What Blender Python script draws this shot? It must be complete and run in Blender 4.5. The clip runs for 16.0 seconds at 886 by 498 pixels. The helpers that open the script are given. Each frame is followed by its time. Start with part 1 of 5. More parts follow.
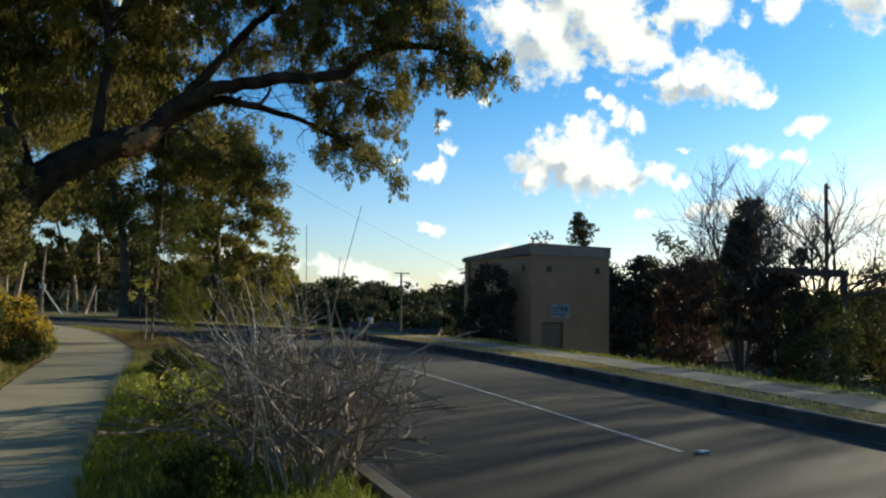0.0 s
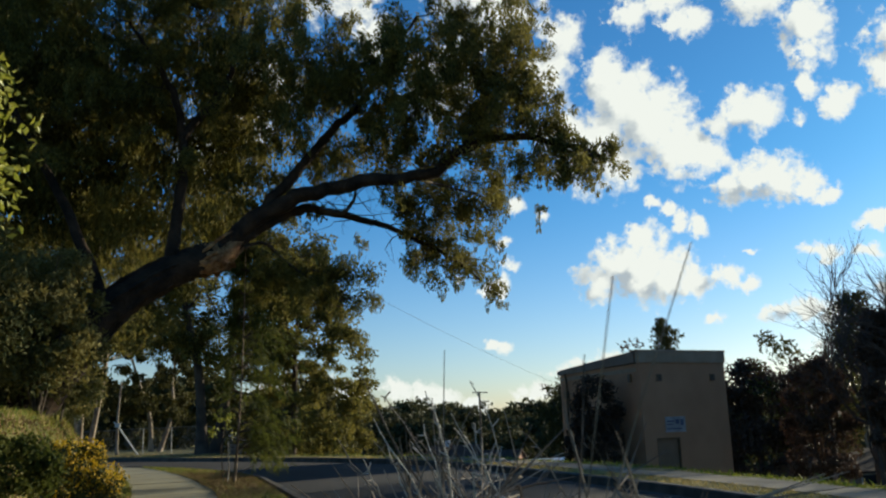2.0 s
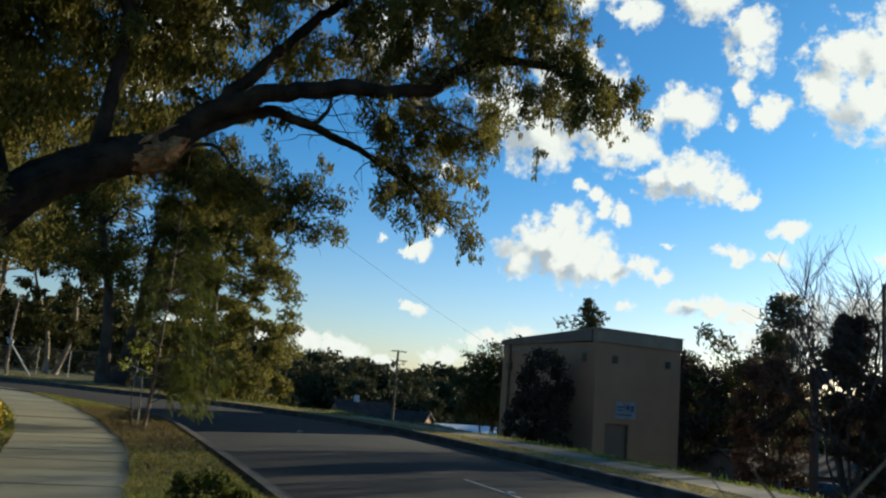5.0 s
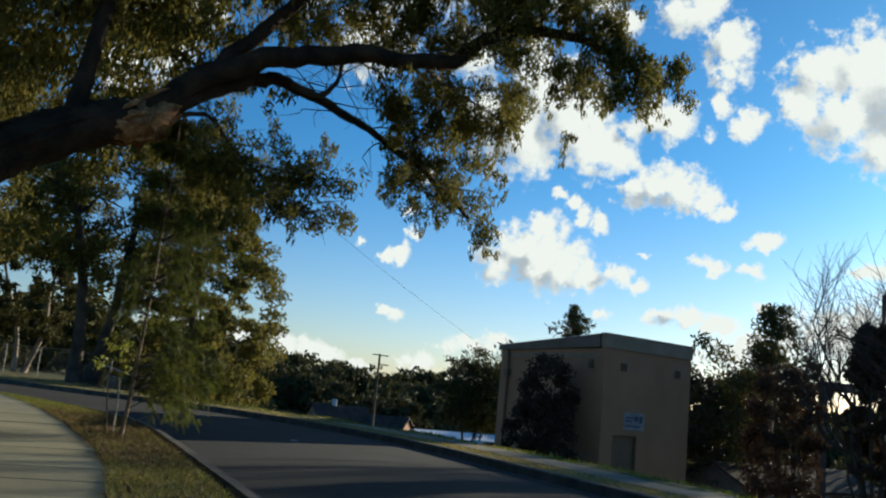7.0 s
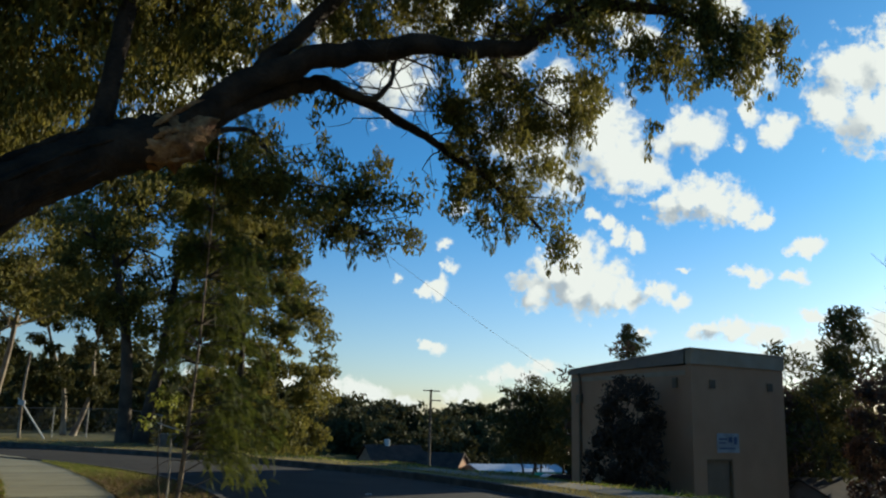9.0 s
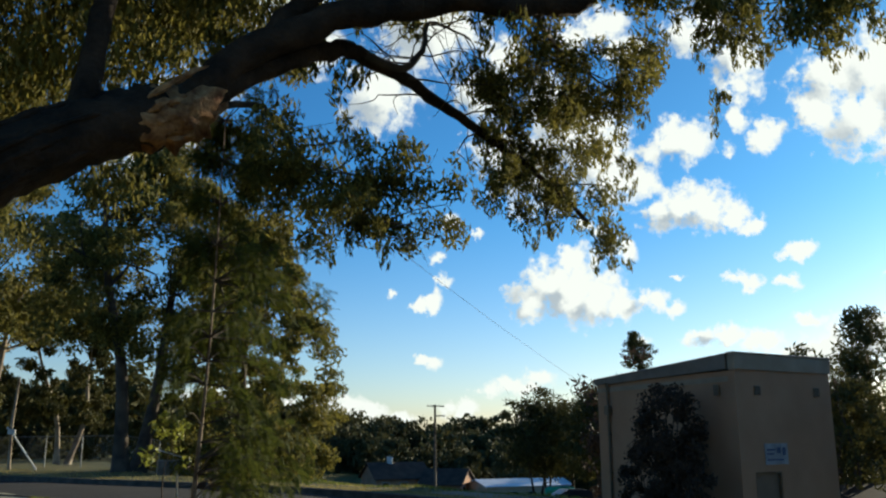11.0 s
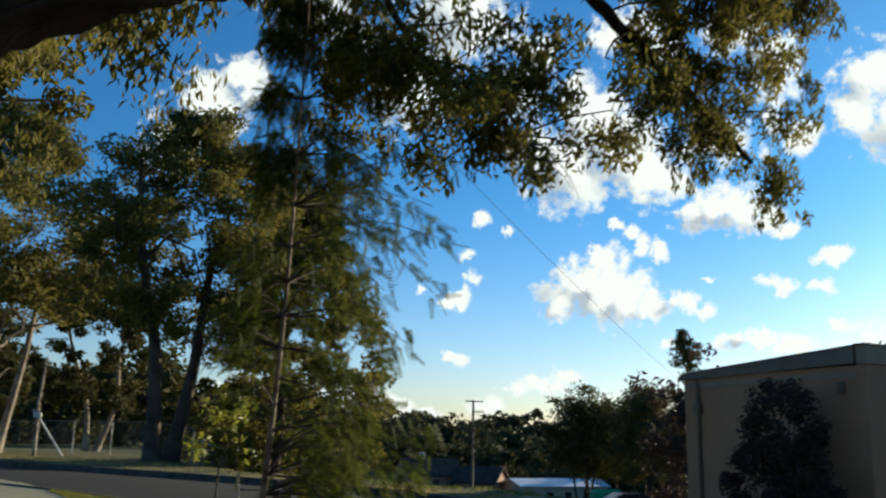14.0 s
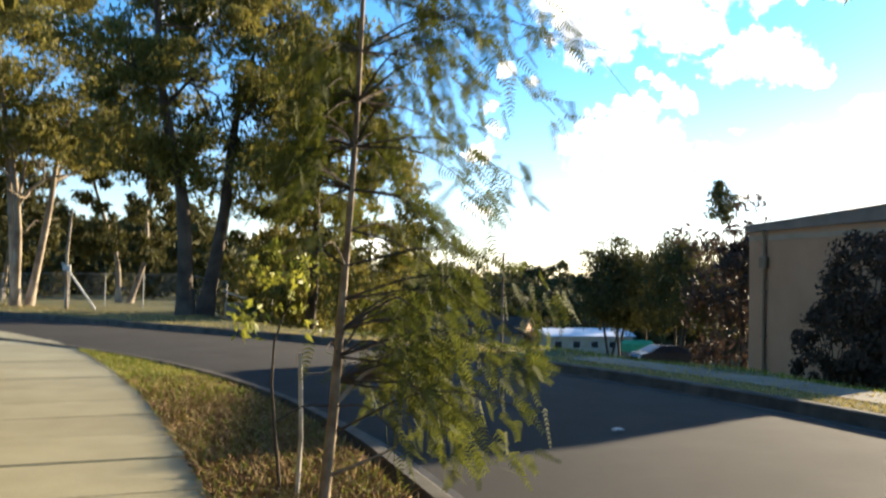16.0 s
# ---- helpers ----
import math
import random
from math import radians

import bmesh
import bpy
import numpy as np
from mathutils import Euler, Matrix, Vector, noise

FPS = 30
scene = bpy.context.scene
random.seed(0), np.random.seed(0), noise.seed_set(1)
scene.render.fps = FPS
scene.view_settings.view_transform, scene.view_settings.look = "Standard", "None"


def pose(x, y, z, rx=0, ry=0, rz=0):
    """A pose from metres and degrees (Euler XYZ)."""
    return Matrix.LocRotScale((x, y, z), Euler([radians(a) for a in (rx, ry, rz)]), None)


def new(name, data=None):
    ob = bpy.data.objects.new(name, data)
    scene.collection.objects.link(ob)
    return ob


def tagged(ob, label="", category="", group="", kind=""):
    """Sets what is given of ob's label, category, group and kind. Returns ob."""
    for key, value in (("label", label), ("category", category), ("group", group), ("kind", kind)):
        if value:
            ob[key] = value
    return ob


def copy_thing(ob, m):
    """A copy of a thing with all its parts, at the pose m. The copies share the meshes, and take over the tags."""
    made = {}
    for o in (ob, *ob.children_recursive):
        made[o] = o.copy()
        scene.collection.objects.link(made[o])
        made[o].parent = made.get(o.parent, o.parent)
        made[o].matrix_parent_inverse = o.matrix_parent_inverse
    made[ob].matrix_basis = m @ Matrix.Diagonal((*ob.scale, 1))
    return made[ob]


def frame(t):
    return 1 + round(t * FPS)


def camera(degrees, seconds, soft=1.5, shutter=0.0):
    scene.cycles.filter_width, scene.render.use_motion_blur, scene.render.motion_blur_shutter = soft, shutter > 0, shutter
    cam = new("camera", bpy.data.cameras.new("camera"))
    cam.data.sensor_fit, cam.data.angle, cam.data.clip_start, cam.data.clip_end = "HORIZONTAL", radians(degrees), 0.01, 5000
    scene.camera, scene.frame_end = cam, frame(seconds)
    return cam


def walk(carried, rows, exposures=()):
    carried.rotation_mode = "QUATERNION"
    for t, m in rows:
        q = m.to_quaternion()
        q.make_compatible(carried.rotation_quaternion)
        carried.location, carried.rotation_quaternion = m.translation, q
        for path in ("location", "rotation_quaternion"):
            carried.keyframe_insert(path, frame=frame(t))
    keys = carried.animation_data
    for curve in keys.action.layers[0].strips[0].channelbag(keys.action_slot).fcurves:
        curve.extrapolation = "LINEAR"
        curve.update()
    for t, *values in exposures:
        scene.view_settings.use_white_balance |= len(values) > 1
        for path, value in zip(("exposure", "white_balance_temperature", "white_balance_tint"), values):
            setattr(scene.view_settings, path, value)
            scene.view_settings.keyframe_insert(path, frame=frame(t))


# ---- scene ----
cam = camera(54.8, 16.0, 2.2, 0.4)
PATH = [
    (0, -0.138, -0.259, 1.726, 93.54, -0.99, -21.58),
    (0.5, -0.099, 0.460, 1.781, 95.15, 1.41, -21.58),
    (1, -0.104, 1.223, 1.739, 98.13, 1.67, -19.20),
    (1.5, -0.208, 1.961, 1.741, 99.52, 0.54, -16.87),
    (2, -0.225, 2.770, 1.778, 101.50, 1.88, -16.82),
    (2.5, -0.160, 3.409, 1.821, 101.43, -1.82, -17.61),
    (3, -0.232, 4.004, 1.886, 101.86, -2.65, -18.23),
    (3.5, -0.227, 4.624, 1.865, 98.26, -1.93, -18.20),
    (6, -0.425, 7.610, 1.864, 99.63, -5.54, -26.07),
    (6.5, -0.336, 8.166, 1.839, 98.80, -2.80, -25.93),
    (7, -0.298, 8.715, 1.830, 99.45, -5.53, -24.77),
    (7.5, -0.271, 9.369, 1.863, 100.48, -1.71, -23.99),
    (8, -0.169, 9.940, 1.868, 100.73, -0.58, -21.88),
    (10.5, -0.099, 12.847, 1.932, 102.28, -2.01, -21.94),
    (11, -0.079, 13.417, 1.985, 102.36, 0.25, -21.68),
    (11.5, -0.120, 13.986, 2.024, 104.56, -1.69, -23.52),
    (12, -0.060, 14.640, 1.961, 105.23, -1.42, -24.15),
    (12.5, -0.034, 15.241, 1.949, 103.71, -9.45, -26.90),
    (13, -0.026, 15.916, 2.010, 105.66, -3.57, -26.12),
    (13.5, 0.066, 16.587, 2.006, 104.52, -1.64, -26.11),
    (14, -0.064, 17.274, 1.932, 102.12, -1.34, -19.99),
    (14.5, -0.030, 17.794, 1.943, 101.79, 3.19, -19.63),
    (15, 0.043, 18.290, 1.977, 100.08, 3.08, -17.95),
    (15.5, -0.044, 18.996, 2.006, 97.18, 1.06, -18.07),
    (16, -0.017, 19.611, 2.049, 92.24, -1.41, -18.43),
]
walk(cam, [(t, pose(x, y, z, rx, ry, rz)) for t, x, y, z, rx, ry, rz in PATH], [(0, 0.82, 6600, 0), (0.5, 0.66, 6550, 0), (1.0, 0.6, 6550, 1), (1.5, 0.8, 6550, 0), (2.0, 0.55, 6400, 1), (3.0, 0.8, 6500, 0), (3.5, 0.78, 6500, 0), (6.0, 0.45, 6250, 0), (6.5, 0.42, 6200, 0), (7.0, 0.55, 6300, 0), (8.2, 0.45, 6250, 0), (10.3, 0.66, 6350, 0), (11.5, 0.68, 6350, 0), (12.0, 0.28, 6200, 0), (12.5, 0.5, 6200, 0), (13.5, 0.30, 6150, 0), (14.0, 0.7, 6300, 0), (14.6, 0.68, 6300, 0), (15.05, 0.35, 6250, 1), (15.5, 1.35, 6800, 6), (16.0, 1.92, 7200, 8)])

# ---------------------------------------------------------------- light
SUN_AZ, SUN_EL = 67.0, 11.8          # clockwise from +y, and above the horizon
sun_dir = Vector((math.sin(radians(SUN_AZ)) * math.cos(radians(SUN_EL)), math.cos(radians(SUN_AZ)) * math.cos(radians(SUN_EL)), math.sin(radians(SUN_EL))))
sun = new("sun", bpy.data.lights.new("sun", "SUN"))
sun.data.energy, sun.data.angle, sun.data.color = 5.0, radians(0.6), (1.0, 0.86, 0.66)
sun.matrix_world = Matrix.Translation((60, 20, 40)) @ (-sun_dir).to_track_quat("-Z", "Y").to_matrix().to_4x4()


def sky_dir(az, el):
    a, e = radians(az), radians(el)
    return (math.sin(a) * math.cos(e), math.cos(a) * math.cos(e), math.sin(e))


# each cloud: lobes of azimuth, elevation and radius in degrees
CLOUDS = {
    "anvil": [(27.8, 8.9, 1.3), (28.9, 10.0, 1.6), (30.1, 11.4, 1.0), (30.6, 9.8, 1.9), (32.1, 8.9, 1.7), (33.6, 8.4, 1.1), (30.4, 8.6, 1.4), (35.7, 8.6, 0.9), (37.0, 7.9, 0.6)],
    "hook": [(31.2, 13.7, 0.5), (32.2, 13.2, 0.6), (33.1, 12.3, 0.7), (34.2, 11.9, 0.8)],
    "loaf": [(36.8, 14.3, 1.2), (38.2, 14.7, 1.4), (39.6, 14.3, 1.4), (41.0, 13.7, 1.0), (42.3, 13.1, 0.6)],
    "mass": [(30.0, 20.6, 2.3), (31.5, 19.0, 2.6), (33.2, 17.4, 2.2), (34.8, 16.4, 1.5), (28.4, 17.4, 2.6), (37.4, 19.0, 1.2), (38.7, 18.7, 1.4), (36.2, 18.2, 1.0), (29.0, 22.2, 1.4), (26.0, 18.4, 1.9)],
    "veil": [(31.2, 25.9, 1.2), (35.2, 24.8, 1.2), (33.4, 26.6, 1.3), (34.2, 24.8, 0.7)],
    "column": [(39.2, 25.5, 1.4), (40.6, 26.0, 1.6), (42.4, 23.6, 1.5), (42.3, 21.7, 1.2), (41.8, 19.8, 0.8), (43.5, 18.5, 0.9), (41.0, 18.0, 0.5)],
    "east": [(46.4, 19.6, 1.3), (47.8, 21.6, 1.9), (50.3, 21.8, 2.3), (49.4, 18.8, 2.3), (51.6, 16.6, 1.5), (53.0, 20.0, 3.5), (56.5, 18.0, 4.0)],
    "crumb": [(22.0, 9.9, 0.5), (21.2, 8.8, 0.65), (20.2, 8.7, 0.5), (18.3, 9.4, 0.35), (21.6, 11.6, 0.4), (22.4, 14.2, 0.6), (24.0, 13.4, 0.4)],
    "flock": [(41.0, 9.8, 0.6), (42.0, 9.5, 0.7), (44.0, 9.4, 0.6), (45.0, 11.2, 0.7), (37.4, 10.3, 0.4), (51.1, 9.4, 0.8), (34.6, 6.0, 0.6), (20.7, 4.8, 0.6)],
    "low": [(38.8, 6.0, 0.7), (40.2, 6.2, 0.9), (42.0, 5.8, 0.9), (43.2, 4.0, 1.4), (45.1, 7.1, 0.6), (45.6, 4.8, 1.5), (49.0, 5.6, 2.0), (53.0, 5.0, 3.0), (56.0, 6.0, 3.5)],
    "rim": [(13.9, 2.3, 0.9), (15.5, 2.4, 0.9), (16.9, 1.8, 0.9), (18.9, 1.2, 0.8), (22.9, 1.8, 0.8), (25.0, 2.9, 0.8), (26.6, 3.3, 0.9), (28.0, 3.9, 0.8), (10.0, 2.4, 1.2), (6.0, 2.2, 1.3), (1.0, 1.6, 1.6)],
    "crown": [(20.8, 27.2, 3.2), (17.4, 22.4, 2.2), (24.6, 22.6, 1.8), (3.4, 20.2, 2.4), (5.6, 22.4, 1.6), (1.4, 17.6, 1.8), (10.0, 30.0, 3.6), (12.6, 25.6, 1.6), (26.2, 25.0, 1.4)],
}

world = bpy.data.worlds.new("sky")
scene.world = world
world.use_nodes = True
wn, wl = world.node_tree.nodes, world.node_tree.links
wn.clear()
sky = wn.new("ShaderNodeTexSky")
sky.sky_type, sky.sun_disc = "NISHITA", False
sky.sun_elevation, sky.sun_rotation = radians(SUN_EL), radians(SUN_AZ)
sky.air_density, sky.dust_density, sky.ozone_density, sky.altitude = 1.0, 0.6, 2.5, 300
coord = wn.new("ShaderNodeTexCoord")


def wmath(op, a, b=None, c=None, clamp=False):
    n = wn.new("ShaderNodeMath")
    n.operation, n.use_clamp = op, clamp
    for i, v in enumerate((a, b, c)):
        if v is not None:
            if isinstance(v, (int, float)):
                n.inputs[i].default_value = v
            else:
                wl.new(v, n.inputs[i])
    return n.outputs[0]


def wvec(op, a, b=None):
    n = wn.new("ShaderNodeVectorMath")
    n.operation = op
    for i, v in enumerate((a, b)):
        if v is not None:
            if isinstance(v, tuple):
                n.inputs[i].default_value = v
            else:
                wl.new(v, n.inputs[i])
    return n.outputs["Value"] if op in ("LENGTH", "DOT_PRODUCT", "DISTANCE") else n.outputs["Vector"]


def wnoise(scale, detail, rough=0.55):
    n = wn.new("ShaderNodeTexNoise")
    n.inputs["Scale"].default_value, n.inputs["Detail"].default_value, n.inputs["Roughness"].default_value = scale, detail, rough
    wl.new(coord.outputs["Generated"], n.inputs["Vector"])
    return n


big, mid, fine = wnoise(16, 4), wnoise(34, 4), wnoise(75, 6, 0.62)
shift = wvec("MULTIPLY", wvec("SUBTRACT", big.outputs["Color"], (0.5, 0.5, 0.5)), (0.034, 0.034, 0.028))
shift2 = wvec("MULTIPLY", wvec("SUBTRACT", fine.outputs["Color"], (0.5, 0.5, 0.5)), (0.022, 0.022, 0.02))
way = wvec("ADD", wvec("ADD", coord.outputs["Generated"], shift), shift2)
way_low = wvec("ADD", way, (0.016, -0.012, 0.014))       # towards the lit, upper side of a cloud


def cloud_field(v, names):
    total = None
    flat = wvec("MULTIPLY", v, (1.0, 1.0, 2.0))
    for k in names:
        low = k in ("low", "rim", "flock")
        for az, el, r in CLOUDS[k]:
            x, y, z = sky_dir(az, el)
            d = wvec("DISTANCE", flat, (x, y, z * 2.0)) if low else wvec("DISTANCE", v, (x, y, z))
            f = wmath("MULTIPLY_ADD", d, -1.0 / math.sin(radians(r * (1.75 if low else 1.16))), 1.0)
            total = f if total is None else wmath("SMOOTH_MAX", total, f, 0.25)
    return total


field = cloud_field(way, CLOUDS)
lit_side = cloud_field(way_low, ("anvil", "loaf", "mass", "east", "low", "crown", "column"))
ramp = wn.new("ShaderNodeMapRange")
ramp.interpolation_type = "SMOOTHSTEP"
ramp.inputs["From Min"].default_value, ramp.inputs["From Max"].default_value = -0.10, 0.52
wl.new(wmath("ADD", field, wmath("ADD", wmath("MULTIPLY_ADD", fine.outputs["Fac"], 1.7, -0.85), wmath("MULTIPLY_ADD", mid.outputs["Fac"], 1.2, -0.6))), ramp.inputs["Value"])
thick = wn.new("ShaderNodeMapRange")
thick.interpolation_type = "SMOOTHSTEP"
thick.inputs["From Min"].default_value, thick.inputs["From Max"].default_value = -0.05, 0.42
shade = wmath("ADD", wmath("SUBTRACT", lit_side, field), wmath("MULTIPLY_ADD", big.outputs["Fac"], 1.5, -0.72))
wl.new(wmath("MULTIPLY", shade, wmath("MULTIPLY_ADD", field, 1.2, 0.25, True)), thick.inputs["Value"])
tint = wn.new("ShaderNodeMix")
tint.data_type = "RGBA"
tint.inputs["A"].default_value, tint.inputs["B"].default_value = (1.0, 0.98, 0.94, 1), (0.50, 0.54, 0.60, 1)
wl.new(thick.outputs[0], tint.inputs["Factor"])
gain = wvec("MULTIPLY", tint.outputs["Result"], (8.4, 8.4, 8.4))
# the sky pales towards the horizon
sep = wn.new("ShaderNodeSeparateXYZ")
wl.new(coord.outputs["Generated"], sep.inputs[0])
rise = wn.new("ShaderNodeMapRange")
rise.interpolation_type = "SMOOTHSTEP"
rise.inputs["From Min"].default_value, rise.inputs["From Max"].default_value = 0.0, 0.30
wl.new(sep.outputs["Z"], rise.inputs["Value"])
hue = wn.new("ShaderNodeMix")
hue.data_type = "RGBA"
hue.inputs["A"].default_value, hue.inputs["B"].default_value = (1.12, 1.14, 1.42, 1), (0.42, 0.93, 1.38, 1)
wl.new(rise.outputs[0], hue.inputs["Factor"])
deep = wvec("MULTIPLY", sky.outputs[0], hue.outputs["Result"])
full = wn.new("ShaderNodeMix")
full.data_type = "RGBA"
wl.new(ramp.outputs[0], full.inputs["Factor"])
wl.new(deep, full.inputs["A"])
wl.new(gain, full.inputs["B"])
back = wn.new("ShaderNodeBackground")
back.inputs["Strength"].default_value = 0.075
wl.new(full.outputs["Result"], back.inputs["Color"])
wout = wn.new("ShaderNodeOutputWorld")
wl.new(back.outputs[0], wout.inputs[0])

# ---------------------------------------------------------------- materials


def mat(name, a, b, scale=3.0, rough=0.8, bump=0.0, fine_scale=40.0, fine_amount=0.25, per="", through_light=0.0, metal=0.0, bump_scale=None, dist=0.01):
    """Two colours mixed by coarse noise, darkened and lightened by fine grain; per: 'island' or 'object' adds a random shade."""
    m = bpy.data.materials.new(name)
    m.use_nodes = True
    n, l = m.node_tree.nodes, m.node_tree.links
    p = n["Principled BSDF"]
    p.inputs["Roughness"].default_value, p.inputs["Metallic"].default_value = rough, metal
    if rough > 0.6:
        p.inputs["Specular IOR Level"].default_value = 0.25
    geo = n.new("ShaderNodeNewGeometry")
    n1, n2 = n.new("ShaderNodeTexNoise"), n.new("ShaderNodeTexNoise")
    for t, s, d in ((n1, scale, 5), (n2, fine_scale, 4)):
        t.inputs["Scale"].default_value, t.inputs["Detail"].default_value = s, d
        l.new(geo.outputs["Position"], t.inputs["Vector"])
    cr = n.new("ShaderNodeMapRange")
    cr.inputs["From Min"].default_value, cr.inputs["From Max"].default_value = 0.33, 0.67
    l.new(n1.outputs["Fac"], cr.inputs["Value"])
    mix = n.new("ShaderNodeMix")
    mix.data_type = "RGBA"
    mix.inputs["A"].default_value, mix.inputs["B"].default_value = (*a, 1), (*b, 1)
    fac = cr.outputs[0]
    if per:
        if per == "object":
            rnd = n.new("ShaderNodeObjectInfo").outputs["Random"]
        else:
            rnd = geo.outputs["Random Per Island"]
        av = n.new("ShaderNodeMix")
        av.inputs["Factor"].default_value = 0.6
        l.new(fac, av.inputs["A"])
        l.new(rnd, av.inputs["B"])
        fac = av.outputs["Result"]
    l.new(fac, mix.inputs["Factor"])
    grain = n.new("ShaderNodeMapRange")
    grain.inputs["To Min"].default_value, grain.inputs["To Max"].default_value = 1 - fine_amount, 1 + fine_amount
    l.new(n2.outputs["Fac"], grain.inputs["Value"])
    mul = n.new("ShaderNodeVectorMath")
    mul.operation = "SCALE"
    l.new(mix.outputs["Result"], mul.inputs[0])
    l.new(grain.outputs[0], mul.inputs["Scale"])
    l.new(mul.outputs[0], p.inputs["Base Color"])
    if bump:
        n3 = n.new("ShaderNodeTexNoise")
        n3.inputs["Scale"].default_value, n3.inputs["Detail"].default_value = bump_scale or fine_scale, 5
        l.new(geo.outputs["Position"], n3.inputs["Vector"])
        bn = n.new("ShaderNodeBump")
        bn.inputs["Strength"].default_value, bn.inputs["Distance"].default_value = bump, dist
        l.new(n3.outputs["Fac"], bn.inputs["Height"])
        l.new(bn.outputs[0], p.inputs["Normal"])
    if through_light:
        tr = n.new("ShaderNodeBsdfTranslucent")
        l.new(mul.outputs[0], tr.inputs["Color"])
        ms = n.new("ShaderNodeMixShader")
        ms.inputs[0].default_value = through_light
        l.new(p.outputs[0], ms.inputs[1])
        l.new(tr.outputs[0], ms.inputs[2])
        l.new(ms.outputs[0], n["Material Output"].inputs["Surface"])
    return m


